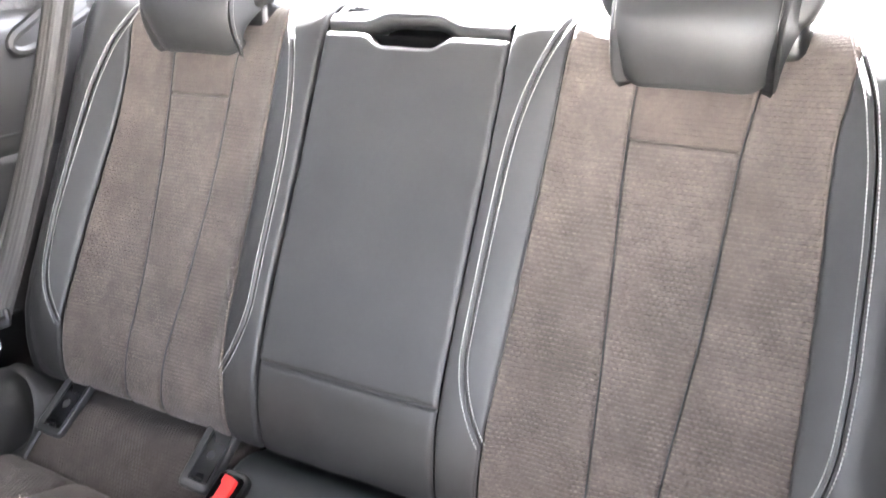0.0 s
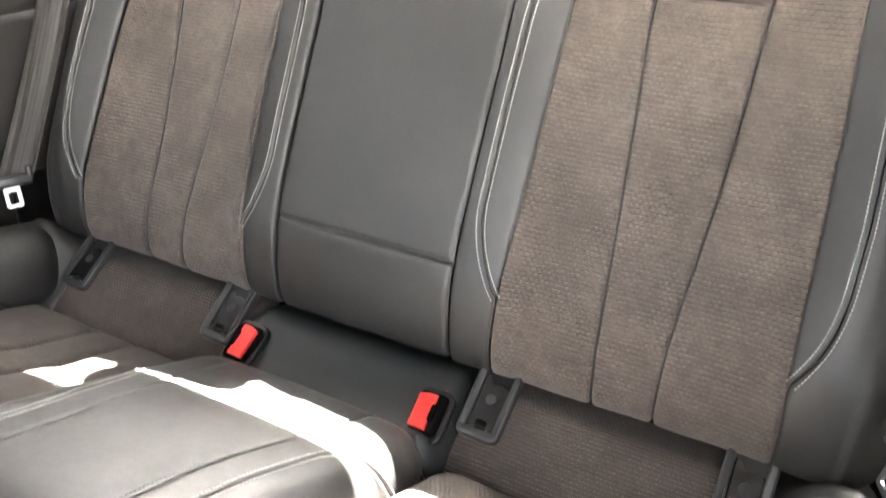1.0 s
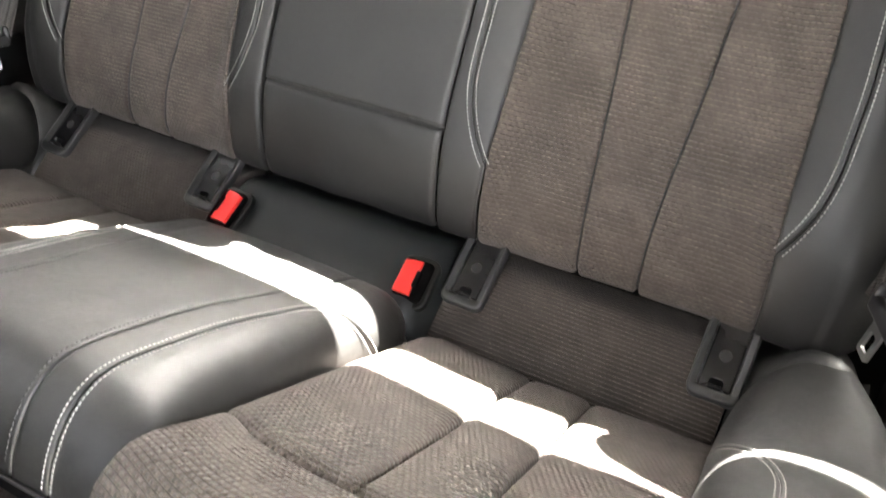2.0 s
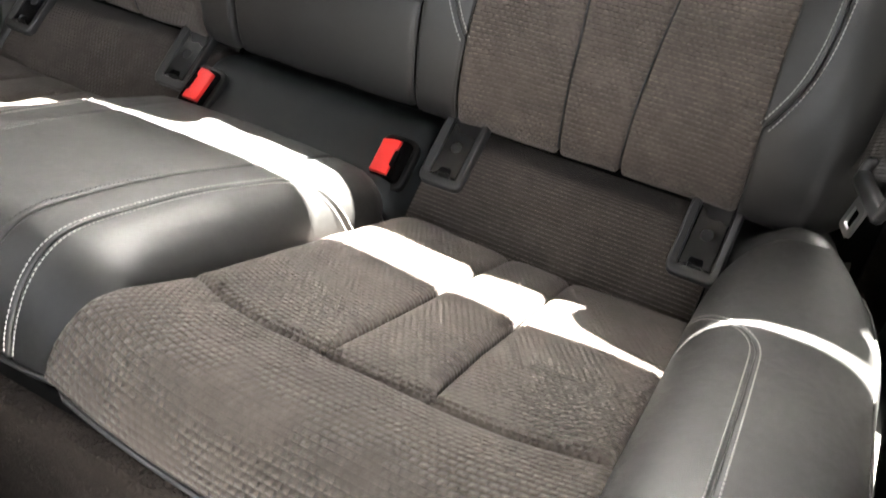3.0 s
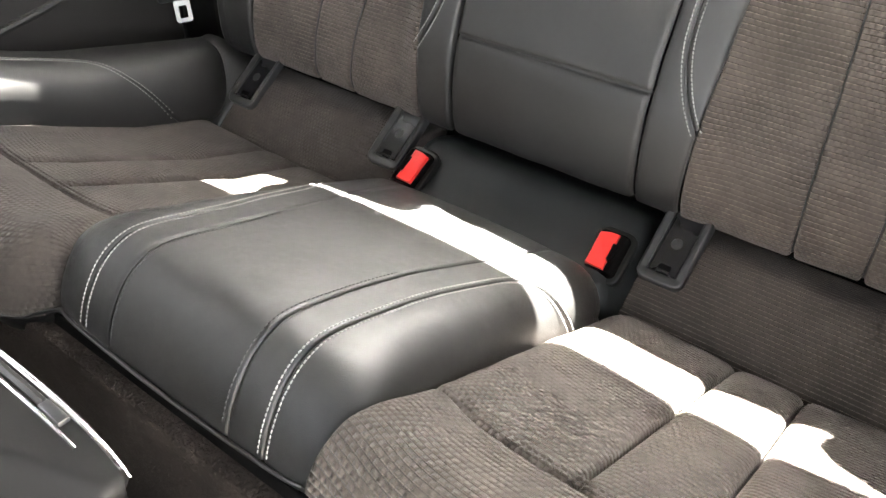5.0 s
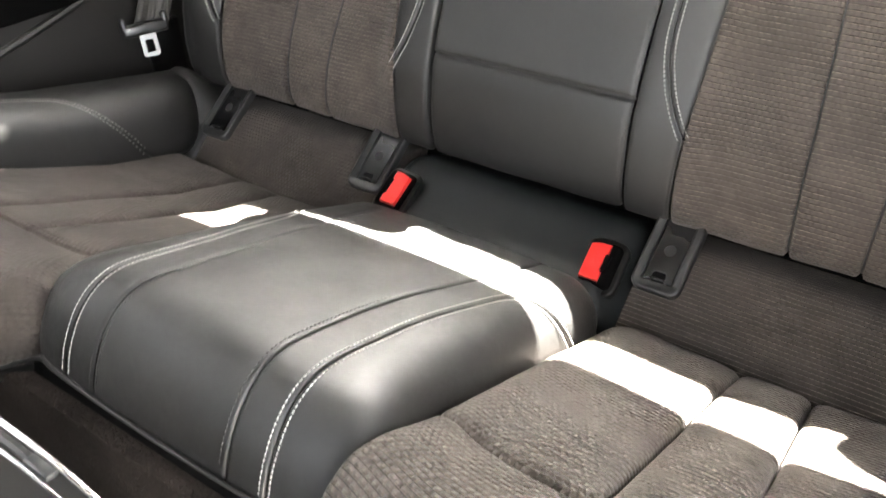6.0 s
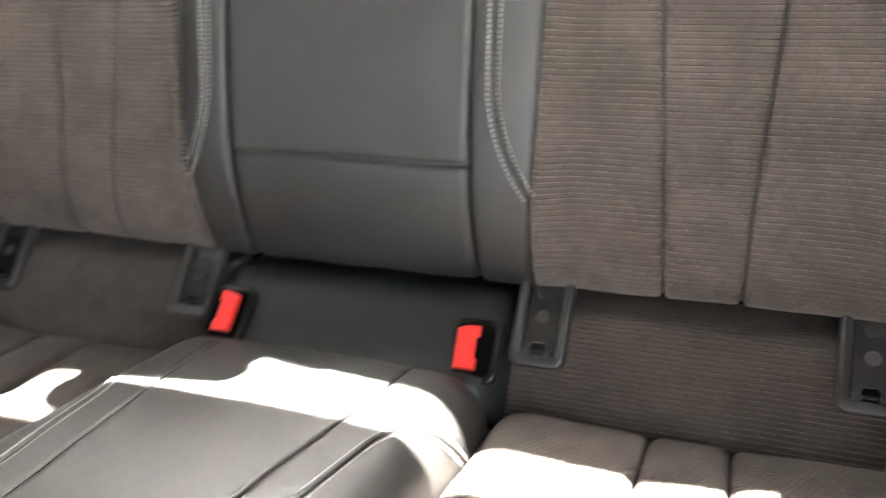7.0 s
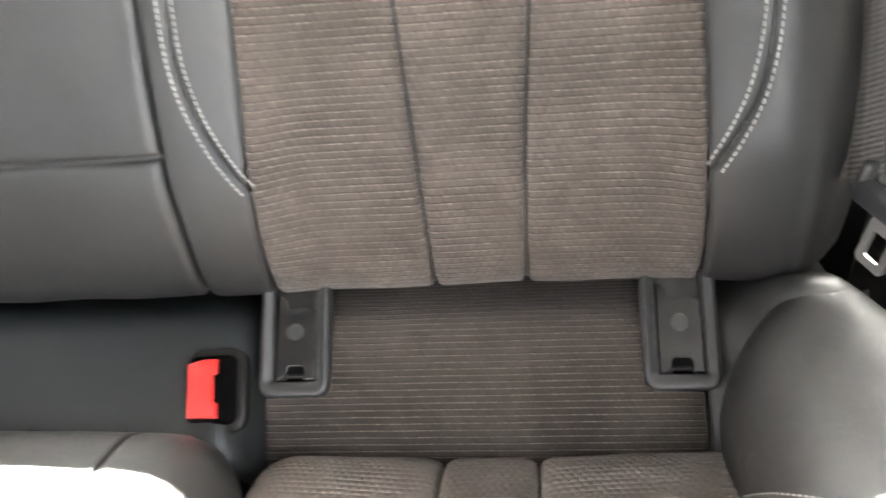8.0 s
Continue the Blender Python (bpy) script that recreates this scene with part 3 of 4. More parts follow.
# ---- bench ----
SEAT = Profile([(-0.048, 0.275), (-0.056, 0.294), (-0.075, 0.309), (-0.139, 0.336), (-0.205, 0.365), (-0.363, 0.432), (-0.41, 0.454), (-0.44, 0.461),
                (-0.466, 0.450), (-0.483, 0.422), (-0.484, 0.385), (-0.473, 0.355)], 0.008)
HUMP = Profile([(-0.060, 0.325), (-0.067, 0.343), (-0.082, 0.358), (-0.17, 0.393), (-0.27, 0.430), (-0.335, 0.450), (-0.38, 0.4635), (-0.400, 0.4665),
                (-0.420, 0.461), (-0.437, 0.447), (-0.451, 0.426), (-0.460, 0.404), (-0.462, 0.385)], 0.008)
RAMP = Profile([(-0.062, 0.276), (-0.055, 0.291), (-0.040, 0.305), (-0.020, 0.321), (0.010, 0.3435), (0.020, 0.3485), (0.032, 0.3500), (0.05, 0.3465), (0.08, 0.338)], 0.005)
STRIP = Profile([(-0.070, 0.312), (-0.061, 0.325), (-0.045, 0.332), (-0.010, 0.346), (0.012, 0.356), (0.024, 0.359), (0.036, 0.358), (0.055, 0.350), (0.08, 0.338)], 0.006)


def seat_surface(u, v):
    y, z = SEAT.at(v)
    ty, tz = SEAT.tangent(v)
    a = (abs(u) - 0.322) / 0.15
    sink = max(0.0, 1 - max(0.0, abs(u) - 0.162) / (0.03 if u > 0 else 0.045)) ** 2
    off = 0.004 * a * a - (0.012 * min(max((y + 0.43) / 0.10, 0.0), 1.0) if u > 0 else 0.020) * sink
    near = min(1.0, max(0.0, (0.235 - abs(u)) / 0.085))
    ahead = min(1.0, max(0.0, (-0.40 - y) / 0.06))
    tuck = (0.006 if u > 0 else 0.024) * near * near * (3 - 2 * near) * ahead * ahead * (3 - 2 * ahead)
    settle = 0.015 * min(1.0, max(0.0, (-0.07 - y) / 0.10)) if u < 0 else 0.0
    return (u, y + tz * off + tuck, z - ty * off - settle)


HUMP_DROP = smooth_table([(-0.50, 0.022), (-0.43, 0.022), (-0.39, 0.034), (-0.32, 0.050), (-0.25, 0.058), (-0.15, 0.062), (-0.10, 0.058), (-0.05, 0.05)], 0.01)


def hump_surface(u, v):
    y, z = HUMP.at(v)
    ty, tz = HUMP.tangent(v)
    a, flat, wide = abs(u), 0.116, 0.050
    if a <= flat:
        x, drop = a, 0.0
    else:
        th = min((a - flat) / 0.08, 1.0) * math.pi / 2
        x, drop = flat + wide * math.sin(th), HUMP_DROP(y) * (1 - math.cos(th))
    drop -= 0.003 * max(0.0, 1 - (a / flat) ** 2)
    return (math.copysign(x, u), y - tz * drop, z + ty * drop)


def ramp_surface(u, v):
    y, z = RAMP.at(v)
    return (u, y, z)


STRIP_END = smooth_table([(0.0, 0.0), (0.138, 0.0), (0.150, 0.016), (0.172, 0.062)], 0.005)


def strip_surface(u, v):
    y, z = STRIP.at(v)
    k = max(0.0, 1 - v / (STRIP.length * 0.95))
    return (u, y, z - STRIP_END(abs(u)) * (0.35 + 0.65 * k))


V_CROSS = SEAT.of(0, -0.363)
CROSS = smooth_table([(0.10, 0.330), (0.16, 0.338), (0.185, 0.351), (0.215, 0.364), (0.25, 0.367), (0.37, 0.366), (0.41, 0.365), (0.44, 0.360), (0.47, 0.348), (0.52, 0.330)], 0.010)
SEAT_A = smooth_table([(-0.1, 0.2935), (0.6, 0.2935)])
SEAT_B = smooth_table([(-0.1, 0.357), (0.05, 0.358), (0.20, 0.3635), (0.29, 0.365), (0.35, 0.370), (0.6, 0.372)], 0.02)
FRONT_END = smooth_table([(0.10, 0.494), (0.17, 0.490), (0.23, 0.496), (0.29, 0.503), (0.35, 0.503), (0.60, 0.506)], 0.01)
for sx in (1, -1):
    def s(u, v, sx=sx):
        return seat_surface(sx * u, v * CROSS(abs(u)) / V_CROSS)

    up, fabric, near = (0, -0.5, 1), (M_SUEDE_SEAT if sx > 0 else M_SUEDE_WORN), (0.162 if sx > 0 else 0.150)
    for lo, hi, nu in ((near, SEAT_A, 32), (SEAT_A, SEAT_B, 26), (SEAT_B, 0.484, 32)):
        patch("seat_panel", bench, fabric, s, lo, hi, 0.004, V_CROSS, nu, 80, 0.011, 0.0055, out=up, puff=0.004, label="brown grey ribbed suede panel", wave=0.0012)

    def sf(u, v, sx=sx):
        a = abs(u)
        return seat_surface(sx * u, CROSS(a) + (v - V_CROSS) * (FRONT_END(a) + (0.0 if sx > 0 else 0.04) - CROSS(a)) / (FRONT_END(0.3) - V_CROSS))

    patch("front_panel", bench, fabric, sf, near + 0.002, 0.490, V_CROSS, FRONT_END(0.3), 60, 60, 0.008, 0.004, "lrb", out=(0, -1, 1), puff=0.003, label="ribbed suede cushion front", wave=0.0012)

    for back, lift, start in ((0.0045, 0.0004, 0.0), (0.0095, 0.0014, 0.0026)):
        run, length = polyline([(u, CROSS(u) - back) for u in np.linspace(near + 0.03 + start, 0.470 + start, 50)])
        stitch_row("seam_edging", bench, lambda u, v, sx=sx: seat_surface(sx * u, v), run, length, pitch=0.0053, size=0.0048, thick=0.0018, lift=lift, out=up, material=fabric,
                   label="nubbly edging along the cross seam")

    def r(u, v, sx=sx):
        return ramp_surface(sx * u, v)

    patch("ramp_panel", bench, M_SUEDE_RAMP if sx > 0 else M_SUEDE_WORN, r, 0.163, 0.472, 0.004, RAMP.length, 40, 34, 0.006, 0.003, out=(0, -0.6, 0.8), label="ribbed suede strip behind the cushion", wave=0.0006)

    def corner(u, v, sx=sx):
        y, z = RAMP.at(v)
        k = min(1.0, max(0.0, (u - 0.476) / 0.055))
        fall = min(1.0, max(0.0, (u - 0.545) / 0.055))
        back = min(1.0, max(0.0, y / 0.045))
        return (sx * u, y, z + (0.054 - 0.034 * back * back * (3 - 2 * back)) * k * k * (3 - 2 * k) - 0.10 * fall * fall)

    patch("ramp_corner", bench, M_LEATHER, corner, 0.473, 0.60, 0.004, RAMP.length, 20, 30, 0.006, 0.003, out=(0, -0.6, 0.8), label="black leather corner piece")

patch("centre_strip", bench, M_VINYL, strip_surface, -0.173, 0.173, 0.0, STRIP.length, 60, 30, 0.006, 0.004, out=(0, -0.6, 0.8), label="smooth black vinyl strip", wave=0.0008)
EDGE_U = 0.196
V_H0, V_H1 = 0.004, HUMP.length - 0.017
hump_up = (0, -0.3, 1)
ST_H = smooth_table([(0.0, 0.26), (HUMP.of(0, -0.125), 0.198), (HUMP.of(0, -0.145), 0.172), (HUMP.of(0, -0.162), 0.146), (HUMP.of(0, -0.180), 0.128), (HUMP.of(0, -0.20), 0.120),
                     (HUMP.of(0, -0.25), 0.113), (HUMP.of(0, -0.30), 0.1065), (HUMP.of(0, -0.37), 0.1045), (HUMP.of(0, -0.43), 0.106), (HUMP.length + 0.1, 0.108)], 0.006)
HUMP_SEAM = smooth_table([(-0.1, 0.094), (HUMP.of(0, -0.10), 0.094), (HUMP.of(0, -0.17), 0.089), (HUMP.of(0, -0.25), 0.077), (HUMP.of(0, -0.32), 0.0705), (HUMP.of(0, -0.38), 0.070),
                          (HUMP.of(0, -0.43), 0.072), (HUMP.length + 0.1, 0.070)], 0.012)
patch("hump_top", bench, M_LEATHER, hump_surface, lambda v: -HUMP_SEAM(v), HUMP_SEAM, V_H0, V_H1, 40, 80, 0.0028, 0.0013, "lrb", out=hump_up, label="smooth black leather top", wave=0.0008)
for sx in (1, -1):
    def s(u, v, sx=sx):
        return hump_surface(sx * u, v)

    patch("hump_border", bench, M_LEATHER, s, HUMP_SEAM, lambda v: min(ST_H(v), EDGE_U), V_H0, V_H1, 12, 80, 0.0028, 0.0013, "lrb", out=(sx * 0.5, -0.3, 1))
    patch("hump_side", bench, M_LEATHER, s, ST_H, EDGE_U, HUMP.of(0, -0.126), V_H1, 26, 80, 0.003, 0.0015, "lb", out=(sx, -0.6, 0.6), wave=0.001, skirt=0.055)
    run, length = polyline([(ST_H(v), v) for v in np.linspace(HUMP.of(0, -0.128), V_H1 - 0.004, 70)])
    for shift in (-0.0042, 0.0042):
        stitch_row("stitching", bench, s, run, length, shift, pitch=0.0040, size=0.0032, thick=0.0007, out=(sx * 0.6, -0.3, 1), label="pale grey decorative stitching")
    run, length = polyline([(HUMP_SEAM(v) - 0.005, v) for v in np.linspace(0.25, V_H1 - 0.01, 30)])
    stitch_row("stitching", bench, s, run, length, 0.0, out=(sx * 0.5, -0.6, 1), material=M_DARK_THREAD, label="black tone on tone stitching")

    verts, faces = [], []
    rows = [v for v in np.linspace(0.06, V_H1, 60) if hump_surface(sx * EDGE_U, v)[1] > -0.462]
    for v in rows:
        px, py, pz = hump_surface(sx * EDGE_U, v)
        for e in range(5):
            verts.append((px - sx * (0.001 + 0.0008 * e * e), py, pz + 0.004 - 0.022 * e))
    for k in range(len(rows) - 1):
        for e in range(4):
            q = k * 5 + e
            faces.append((q, q + 1, q + 6, q + 5))
    mesh_ob("hump_wall", verts, faces, M_LEATHER, bench, "black leather side of the raised centre")

# outer bolsters of the bench
TOP_Z = smooth_table([(-0.50, 0.46), (-0.46, 0.495), (-0.40, 0.495), (-0.30, 0.464), (-0.20, 0.428), (-0.10, 0.405), (-0.03, 0.393), (0.0, 0.389), (0.03, 0.384), (0.06, 0.375)], 0.012)
LOW_Z = smooth_table([(-0.50, 0.40), (-0.45, 0.445), (-0.36, 0.425), (-0.20, 0.355), (-0.08, 0.300), (-0.04, 0.300), (0.0, 0.325), (0.06, 0.36)], 0.01)
IN_X = smooth_table([(-0.50, 0.488), (-0.30, 0.482), (-0.08, 0.474), (-0.04, 0.477), (-0.016, 0.486), (0.0, 0.502), (0.02, 0.518), (0.06, 0.530)], 0.008)
OUT_X = smooth_table([(-0.50, 0.625), (-0.12, 0.625), (-0.06, 0.614), (-0.02, 0.598), (0.01, 0.580), (0.04, 0.556), (0.07, 0.535)], 0.012)


def bolster_surface(u, v):
    """u: 0 at the cushion, 1 at the outer foot; v: metres from the front edge backwards."""
    y = -0.495 + v
    lo, hi, x0 = LOW_Z(y), TOP_Z(y), IN_X(y)
    h = hi - lo
    k = min(max((y + 0.495) / 0.05, 0.0), 1.0)
    hi = lo - 0.06 + (hi - lo + 0.06) * math.sqrt(max(0.0, 1 - (1 - k) ** 2)) if k < 1 else hi
    a = u * math.pi
    x = x0 + (OUT_X(y) - x0) * (0.5 - 0.5 * math.copysign(abs(math.cos(a)) ** 0.75, math.cos(a)))
    z = lo - 0.015 + (hi - lo + 0.015) * math.sin(a) ** 0.62 if u < 0.5 else hi - (hi - 0.25) * (1 - math.sin(a) ** 0.5) * (0.55 if u < 1 else 1)
    return (x, y, z)


B_LEN = 0.512
for sx in (1, -1):
    def s(u, v, sx=sx):
        x, y, z = bolster_surface(u, v)
        return (sx * x, y, z)

    ST_B = smooth_table([(0.0, 0.445), (0.295, 0.445), (0.318, 0.40), (0.335, 0.26), (0.36, 0.13), (0.38, 0.03), (0.43, 0.0)], 0.008)
    patch("bolster_inner", bench, M_LEATHER, s, 0.0, lambda v: max(0.02, ST_B(v)), 0.0, 0.43, 30, 70, 0.005, 0.0025, "r", out=(-sx, -0.2, 1), label="smooth black leather bolster")
    patch("bolster_outer", bench, M_LEATHER, s, lambda v: max(0.02, ST_B(v)) if v < 0.43 else 0.02, 0.995, 0.0, B_LEN, 40, 90, 0.005, 0.0025, "l", out=(-sx * 0.2, -0.2, 1), label="smooth black leather bolster", wave=0.0)
    run, length = polyline([(ST_B(v) * 0.23, v) for v in np.linspace(0.01, 0.379, 60)])

    def s2(u, v, sx=sx):
        x, y, z = bolster_surface(u / 0.23, v)
        return (sx * x, y, z)

    edge = [s(0.80, v) for v in np.linspace(0.02, 0.46, 50)]
    part("piping", tube(edge, 0.0018, 8), M_HEM, bench, "thin leather hem on the bolster edge")
    for shift in (-0.0030, 0.0030):
        stitch_row("stitching", bench, s2, run, length, shift, thick=0.0006, out=(-sx, -0.2, 1), label="pale grey decorative stitching")

# piping and dark valance along the bench front
pts = []
for x in np.linspace(-0.60, -0.172, 45):
    px, py, pz = seat_surface(x, FRONT_END(min(-x, 0.49)) + 0.04)
    pts.append((x, py - 0.002, pz))
hump_line = [hump_surface(u, V_H1) for u in np.linspace(-EDGE_U + 0.012, EDGE_U - 0.012, 40)]
pts += [(px, py - 0.002, pz) for px, py, pz in hump_line if -0.160 < px < 0.158]
for x in np.linspace(0.170, 0.60, 45):
    px, py, pz = seat_surface(x, FRONT_END(min(x, 0.49)))
    pts.append((x, py - 0.002, pz))
pts = [tuple(np.mean([pts[max(0, min(len(pts) - 1, k + e))] for e in (-2, -1, 0, 1, 2)], axis=0)) for k in range(len(pts))]
part("piping", tube(pts, 0.0017, 8), M_HEM, bench, "thin leather hem along the lower edge")
verts, faces = [], []
for px, py, pz in pts:
    for dy, dz in ((0.0035, -0.001), (0.0045, -0.010), (0.009, -0.022), (0.018, -0.032), (0.030, -0.032), (0.030, 0.0)):
        verts.append((px, py + dy, pz + dz))
for k in range(len(pts) - 1):
    faces += [(k * 6 + e, k * 6 + (e + 1) % 6, k * 6 + 6 + (e + 1) % 6, k * 6 + 6 + e) for e in range(6)]
mesh_ob("skirt_band", verts, faces, M_BLACK, bench, "black rubbery band under the cushion edge")
part("flange", round_box((1.22, 0.012, 0.055), 0.003, 2, (0, -0.450, 0.358)), M_VOID, bench, "black flange under the hem")
part("valance", placed(round_box((1.22, 0.02, 0.36), 0.006, 2, (0, 0, 0)), pose(0, -0.443, 0.190, 6, 0, 0)), M_CARPET, bench, "dark carpeted front below the cushion")
# Added near-black block: stops sun leaking below the backrest and darkens the gap.
part("gap_blocker", round_box((1.2, 0.05, 0.44), 0.01, 2, (0, 0.112, 0.275)), M_VOID, bench)
part("bench_base", round_box((1.2, 0.42, 0.23), 0.02, 2, (0, -0.235, 0.16)), M_BLACK, bench)

# ---- child seat anchor covers ----
def build_anchor(x):
    t = thing("anchor_cover", "grey plastic child seat anchor cover in the rear bench", "anchor cover", "child seat anchor covers", at=(x, -0.0090, 0.3371))
    m = pose(0, 0, 0, 36, 0, 0)
    out = rounded_rect(0.0505, 0.085, 0.010, 6, 0, 0.0222)
    inner = rounded_rect(0.0345, 0.073, 0.003, 6, 0, 0.0272)
    bm = bmesh.new()
    rings = []
    for pts, z in ((out, -0.008), (out, 0.0010), ([(p[0] * 0.965, (p[1] - 0.0222) * 0.978 + 0.0222) for p in out], 0.0026),
                   ([(p[0] * 0.90, (p[1] - 0.0222) * 0.94 + 0.0222) for p in out], 0.0033),
                   ([(p[0] * 1.10, (p[1] - 0.0272) * 1.035 + 0.0272) for p in inner], 0.0020), (inner, 0.0008), (inner, -0.010)):
        rings.append([bm.verts.new((px, py, z)) for px, py in pts])
    for a, b in zip(rings, rings[1:]):
        for i in range(len(a)):
            bm.faces.new((a[i], a[(i + 1) % len(a)], b[(i + 1) % len(a)], b[i]))
    part("frame", placed(bm, m), M_GREY, t, "grey satin plastic frame")
    # Well bottom coloured near-black in place of real shade.
    part("well", placed(round_box((0.0385, 0.075, 0.004), 0.001, 1, (0, 0.0272, -0.0058)), m), M_VOID, t, "near-black well bottom with its shade in the colour")
    for e in (-1, 1):
        part("guide_rail", placed(round_box((0.0012, 0.068, 0.006), 0.0004, 2, (e * 0.0164, 0.027, -0.002)), m), M_GREY, t)
    notch = [(-0.0148, -0.0082), (-0.0070, -0.0082), (-0.0066, -0.0012), (-0.0048, 0.0014), (0.0048, 0.0014), (0.0066, -0.0012), (0.0070, -0.0082), (0.0148, -0.0082),
             (0.0148, 0.060), (-0.0148, 0.060)]
    flap = part("flap", placed(outline_prism(notch, 0.004, 0.0009, 2), m @ pose(0, 0, -0.0035, -3, 0, 0)), M_FLAP, t, "dark hinged flap with a round mark", False)
    disc = bmesh.new()
    bmesh.ops.create_cone(disc, cap_ends=True, segments=32, radius1=0.0062, radius2=0.0056, depth=0.0010, matrix=Matrix.Translation((0, 0.0262, 0.0)))
    part("round_mark", placed(disc, m), M_GREY, flap, "", False)
    part("anchor_bar", placed(tube([(-0.006, -0.0050, -0.0040), (0.006, -0.0050, -0.0040)], 0.0016), m), M_BLACK, t, "black anchor bar")
    return t


for x in (0.187, 0.457, -0.187, -0.453):
    build_anchor(x)

# ---- belt buckles ----
def build_buckle(sx):
    t = thing("belt_buckle", "seat belt buckle with red release button, set in bench", "seat belt buckle", "seat belt buckles", at=(0.127, -0.026, 0.334) if sx > 0 else (-0.120, -0.033, 0.343))
    m = pose(0, 0, 0, 32, 0, sx * 3)
    part("collar", placed(outline_prism(rounded_rect(0.046, 0.062, 0.013), 0.009, 0.003, 3), m @ pose(sx * 0.005, 0, -0.006)), M_BLACK, t, "black rubber collar")
    part("housing", placed(round_box((0.034, 0.049, 0.034), 0.006, 3, (sx * 0.0045, 0, -0.006)), m), M_VOID, t, "black plastic housing")
    red = [(-0.010, -0.020), (0.0105, -0.0205), (0.0105, -0.0105), (0.0082, -0.0095), (0.0082, 0.0095), (0.0105, 0.0105), (0.0105, 0.0205), (0.0, 0.0205), (-0.010, 0.0175)]
    part("latch_slot", placed(round_box((0.006, 0.019, 0.004), 0.001, 1, (sx * 0.0112, 0, 0.0125)), m), M_VOID, t, "black latch slot")
    part("release_button", placed(outline_prism([(sx * a, b) for a, b in red], 0.006, 0.0015, 3), m @ pose(0, 0, 0.009)), M_RED, t, "bright red release button")
    return t


build_buckle(1)
build_buckle(-1)

# ---- seat belts ----
def build_belt(sx):
    t = thing("seat_belt", "dark grey seat belt with steel tongue beside the backrest", "seat belt", "rear seat belts")
    verts, faces, uvs = [], [], []
    bx, by, bz = (0.572, 0.002, 0.425) if sx > 0 else (0.61, 0.017, 0.410)
    top = Vector((sx * (0.584 if sx > 0 else 0.628), 0.250, 0.90))
    low = Vector((sx * (bx + (-0.008 if sx > 0 else 0.006)), by + (0.024 if sx > 0 else 0.014), bz + 0.022))
    side = Vector((sx * 0.75, -0.66, 0.0)) * 0.0235
    n, across = 40, np.linspace(-1, 1, 13)
    for k in range(n):
        f = k / (n - 1)
        c = top.lerp(low, f) + Vector((0, 0.014 * math.sin(math.pi * f), 0))
        for e in across:
            fold = 0.0022 * math.sin(e * 4.5 + 1.5 * f) + 0.0012 * math.sin(e * 9 + 5 * f)
            verts.append(c + side * float(e) + Vector((-sx * 0.66, -0.75, 0.2)) * fold)
            uvs.append((float(e) * 0.024, k * 0.014))
    for k in range(n - 1):
        for e in range(12):
            q = k * 13 + e
            faces.append((q, q + 1, q + 14, q + 13))
    web = mesh_ob("webbing", verts, faces, M_BELT, t, "woven dark webbing", uvs=uvs)
    solid = web.modifiers.new("thickness", "SOLIDIFY")
    solid.thickness = 0.0015
    m = Matrix.Translation((sx * bx, by, bz + 0.028)) @ pose(0, 0, 0, 0, 0, -sx * 68) @ pose(0, 0, 0, 78, 0, 0)
    grip = round_box((0.064, 0.017, 0.011), 0.005, 3, (0, -0.004, 0.001))
    part("tongue_grip", placed(grip, m), M_GREY, t, "black plastic tongue grip")
    for e in (-1, 1):
        part("grip_end", placed(round_box((0.008, 0.022, 0.010), 0.0035, 3, (e * 0.029, 0.004, 0.001)), m), M_GREY, t)
    bm = bmesh.new()
    o, i = rounded_rect(0.023, 0.032, 0.004, 4, 0, -0.027), rounded_rect(0.0125, 0.018, 0.002, 4, 0, -0.0285)
    rings = [[bm.verts.new((x, y, z)) for x, y in pts] for pts, z in ((o, 0.0), (o, 0.003), (i, 0.003), (i, 0.0))]
    for a, b in zip(rings, rings[1:] + rings[:1]):
        for k in range(len(a)):
            bm.faces.new((a[k], a[(k + 1) % len(a)], b[(k + 1) % len(a)], b[k]))
    part("latch_plate", placed(bm, m), M_STEEL, t, "bright steel latch plate")
    return t


build_belt(1)
build_belt(-1)

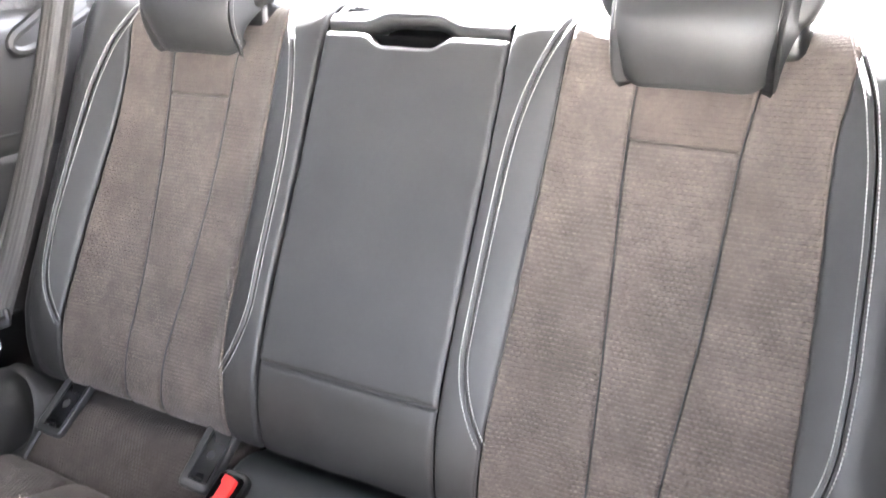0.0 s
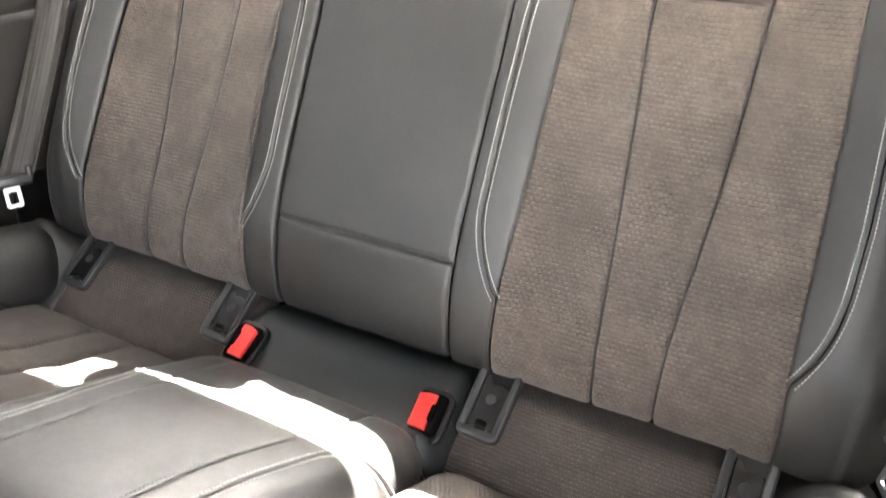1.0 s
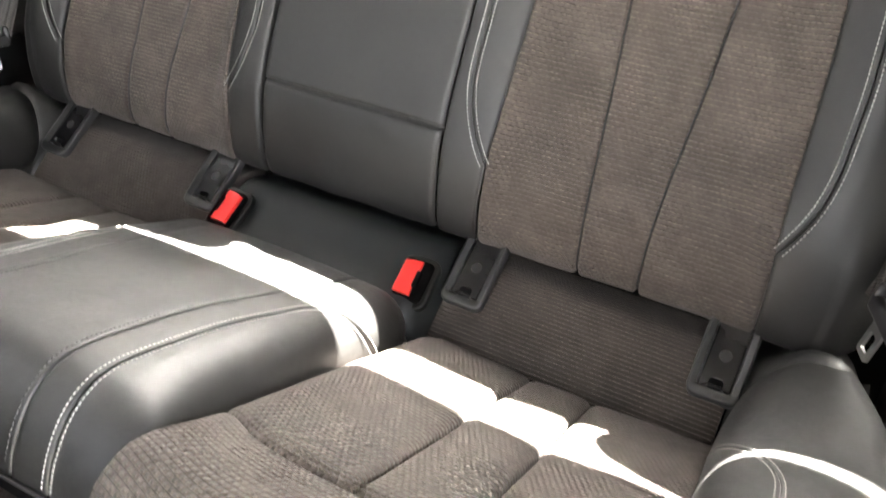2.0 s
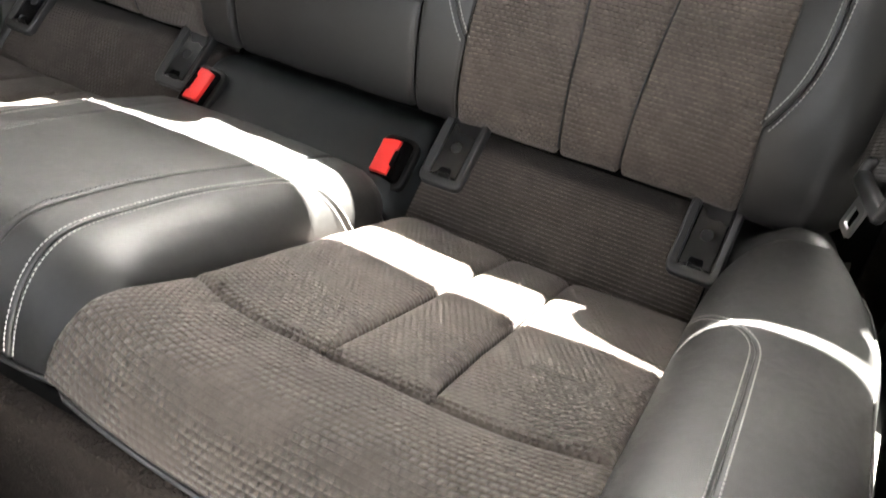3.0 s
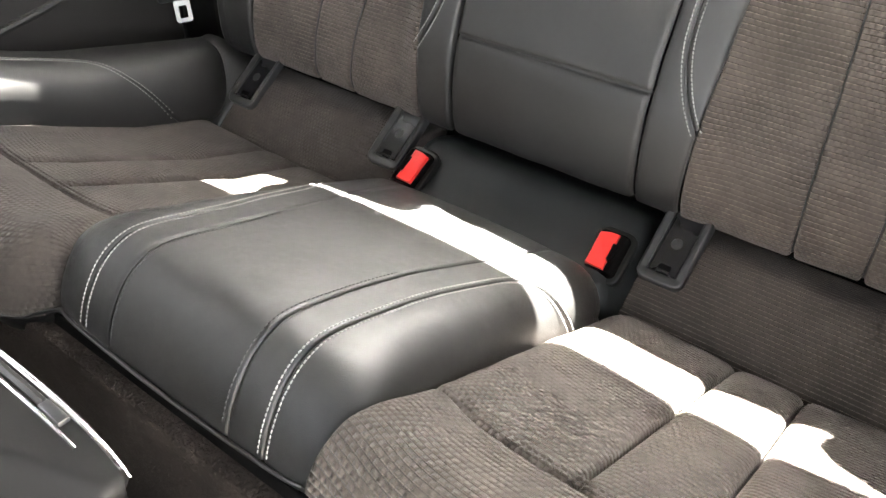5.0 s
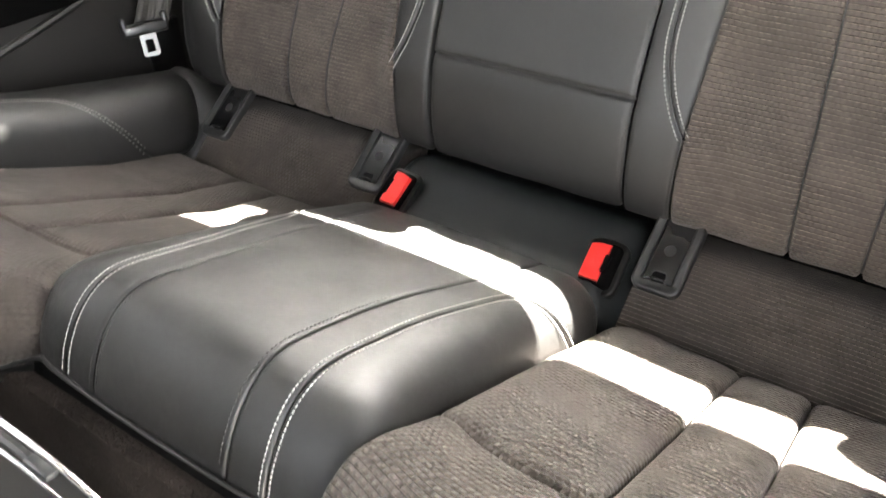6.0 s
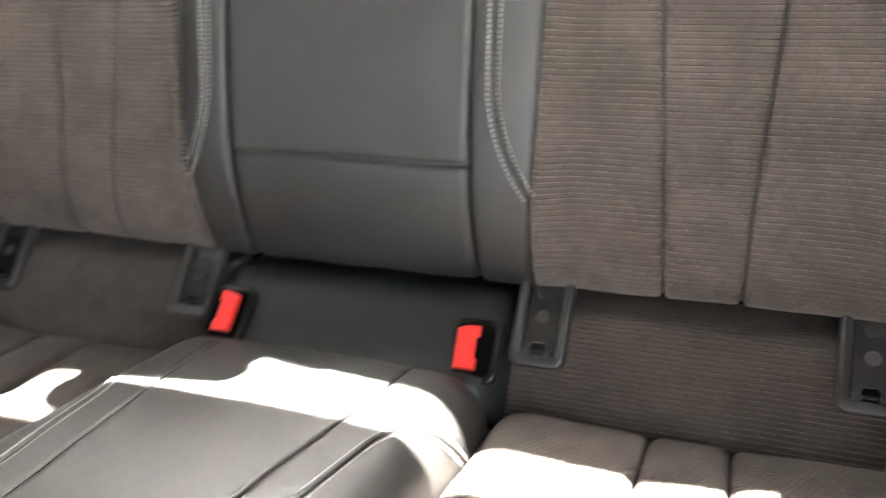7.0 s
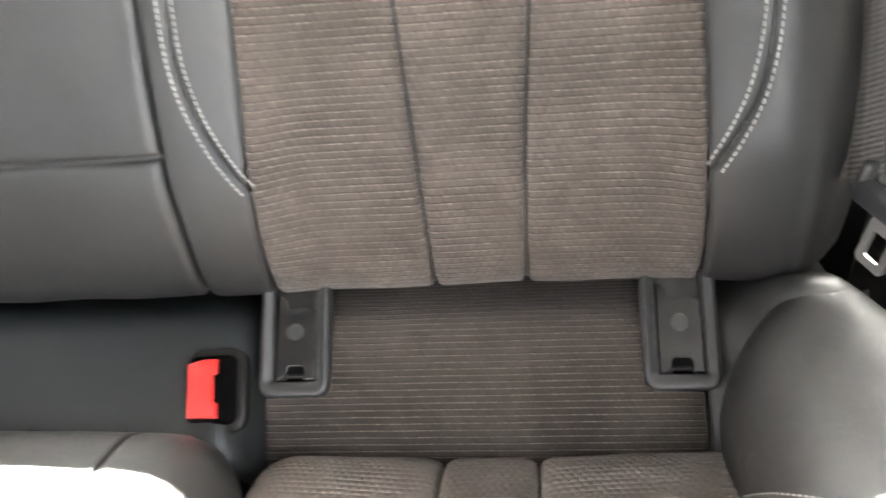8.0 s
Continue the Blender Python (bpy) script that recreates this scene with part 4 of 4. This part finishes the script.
# ---- side trims ----
for sx in (-1, 1):
    t = thing("side_trim", "grey moulded rear side trim panel beside the bench", "side trim", "rear side trims")
    rear, fore = 0.27, (-1.03 if sx < 0 else -0.52)
    part("panel", round_box((0.05, rear - fore, 0.60), 0.02, 3, (sx * 0.685, (rear + fore) / 2, 0.36)), M_TRIM, t)
    part("upper_panel", round_box((0.08, 0.70, 0.22), 0.03, 4, (sx * 0.70, 0.02, 0.75)), M_TRIM, t)
    part("belt_slot", round_box((0.012, 0.060, 0.085), 0.004, 2, (sx * 0.656, 0.075, 0.375)), M_BLACK, t, "black belt anchor slot")
    guide = [(0.302, 0.905), (0.262, 0.876), (0.205, 0.840), (0.176, 0.826), (0.166, 0.815), (0.170, 0.803), (0.190, 0.800), (0.215, 0.806), (0.262, 0.826), (0.315, 0.850)]
    run, length = polyline(guide)
    part("belt_guide", tube([(sx * 0.661, *run(a)) for a in np.linspace(0, length, 40)], 0.0085), M_TRIM, t, "raised oval belt guide rim")
    part("guide_opening", placed(outline_prism([(q[0], q[1]) for q in guide], 0.003), Matrix(((0, 0, -sx, sx * 0.6605), (1, 0, 0, 0), (0, 1, 0, 0), (0, 0, 0, 1)))), M_TRIM, t, "recessed belt opening")
    part("panel_seam", tube([(sx * 0.6595, -0.30, 0.672), (sx * 0.6595, 0.36, 0.690)], 0.0018, 6), M_SEAM_DARK, t, "dark seam between trim panels")
    rim = [(sx * 0.660, -0.42, 0.405), (sx * 0.660, -0.168, 0.449), (sx * 0.660, -0.10, 0.465), (sx * 0.660, -0.03, 0.483), (sx * 0.660, 0.03, 0.508), (sx * 0.660, 0.06, 0.56)]
    run, length = polyline([(p[1], p[2]) for p in rim])
    part("pocket_rim", tube([(sx * 0.660, *run(a)) for a in np.linspace(0, length, 30)], 0.006), M_TRIM, t, "pale edge of the moulded pocket")
    # Flat near-black sheet on the trim stands in for the pocket's shade.
    part("pocket", round_box((0.006, 0.44, 0.13), 0.002, 1, (sx * 0.6585, -0.22, 0.545)), M_VOID, t, "near-black sheet for the shade of the moulded pocket")
    part("sill", round_box((0.07, 0.52, 0.05), 0.01, 2, (sx * 0.640, -0.20, 0.225)), M_TRIM, t)

# ---- centre console ----
console = thing("centre_console", "rear end of centre console with silver trimmed air vents", "centre console")
def console_top(x, y):
    """Height of the cap: a narrow plate along the rear edge that rolls off towards the front."""
    line = -0.546 - max(0.0, 0.104 - abs(x)) * 0.47
    d = max(0.0, line - y - 0.006)
    return 0.4765 - 0.010 * (x / 0.107) ** 2 - 0.085 * (1 - math.exp(-(d / 0.05) ** 1.3))


verts, faces, xs, ys = [], [], np.linspace(-0.103, 0.103, 41), np.r_[np.linspace(-0.541, -0.70, 50), np.linspace(-0.72, -1.0, 8)]
for y in ys:
    for x in xs:
        e = max(0.0, (abs(x) - 0.096) / 0.010)
        verts.append((x, y - 0.0045 * (x / 0.106) ** 4, console_top(x, y) - 0.006 * e * e))
nx, ny = len(xs), len(ys)
faces = [(j * nx + i, j * nx + i + 1, (j + 1) * nx + i + 1, (j + 1) * nx + i) for j in range(ny - 1) for i in range(nx - 1)]
ring = list(range(nx)) + [j * nx + nx - 1 for j in range(1, ny)] + [(ny - 1) * nx + i for i in range(nx - 2, -1, -1)] + [j * nx for j in range(ny - 2, 0, -1)]
base = len(verts)
for k in ring:
    x, y, z = verts[k]
    verts.append((x * 0.99, y - (0.004 if k < nx else 0.0), z - 0.008))
for k in ring:
    x, y, z = verts[k]
    verts.append((x * 0.60, y - (0.04 if k < nx else 0.0), 0.25))
m = len(ring)
for k in range(m):
    a, c = k, (k + 1) % m
    faces.append((ring[a], base + a, base + c, ring[c]))
    faces.append((base + a, base + m + a, base + m + c, base + c))
mesh_ob("body", verts, faces, M_CONSOLE, console, "grey satin plastic body")


def across(y0, bend, x0, x1, lift=0.0):
    return [(x, y0 - bend * abs(x / 0.10) ** 4, console_top(x, y0) + lift) for x in np.linspace(x0, x1, 36)]


part("silver_rim", tube(across(-0.5425, 0.0030, -0.098, 0.098, 0.0005), 0.0016, 10), M_CHROME, console, "bright silver trim rim")
part("silver_edge", tube(across(-0.5400, 0.0040, -0.104, 0.104, -0.0015), 0.0009, 8), M_CHROME, console, "thin silver outer edge")
part("silver_strip", tube(across(-0.5545, 0.0010, -0.068, 0.068, 0.0003), 0.0015, 8), M_CHROME, console, "bright silver trim strip")
part("vent_slot", tube(across(-0.5482, 0.0, -0.075, 0.038, -0.0020), 0.0040, 8), M_BLACK, console, "black vent slot")
part("vent_wheel", round_box((0.024, 0.0080, 0.006), 0.0015, 2, (0.036, -0.5485, 0.4752)), M_GREY, console, "grey vent wheel")
seam = [(x, -0.612 - 0.25 * (0.10 - abs(x)) + 0.0, 0.0) for x in np.linspace(-0.10, 0.10, 30)]
part("lid_seam", tube([(x, y, console_top(x, y) + 0.0002) for x, y, z in seam], 0.0012, 6), M_VOID, console, "dark seam of the lid")
part("hinge_slot", round_box((0.030, 0.010, 0.003), 0.001, 1, (0.0, -0.575, 0.4735)), M_BLACK, console, "black recess")
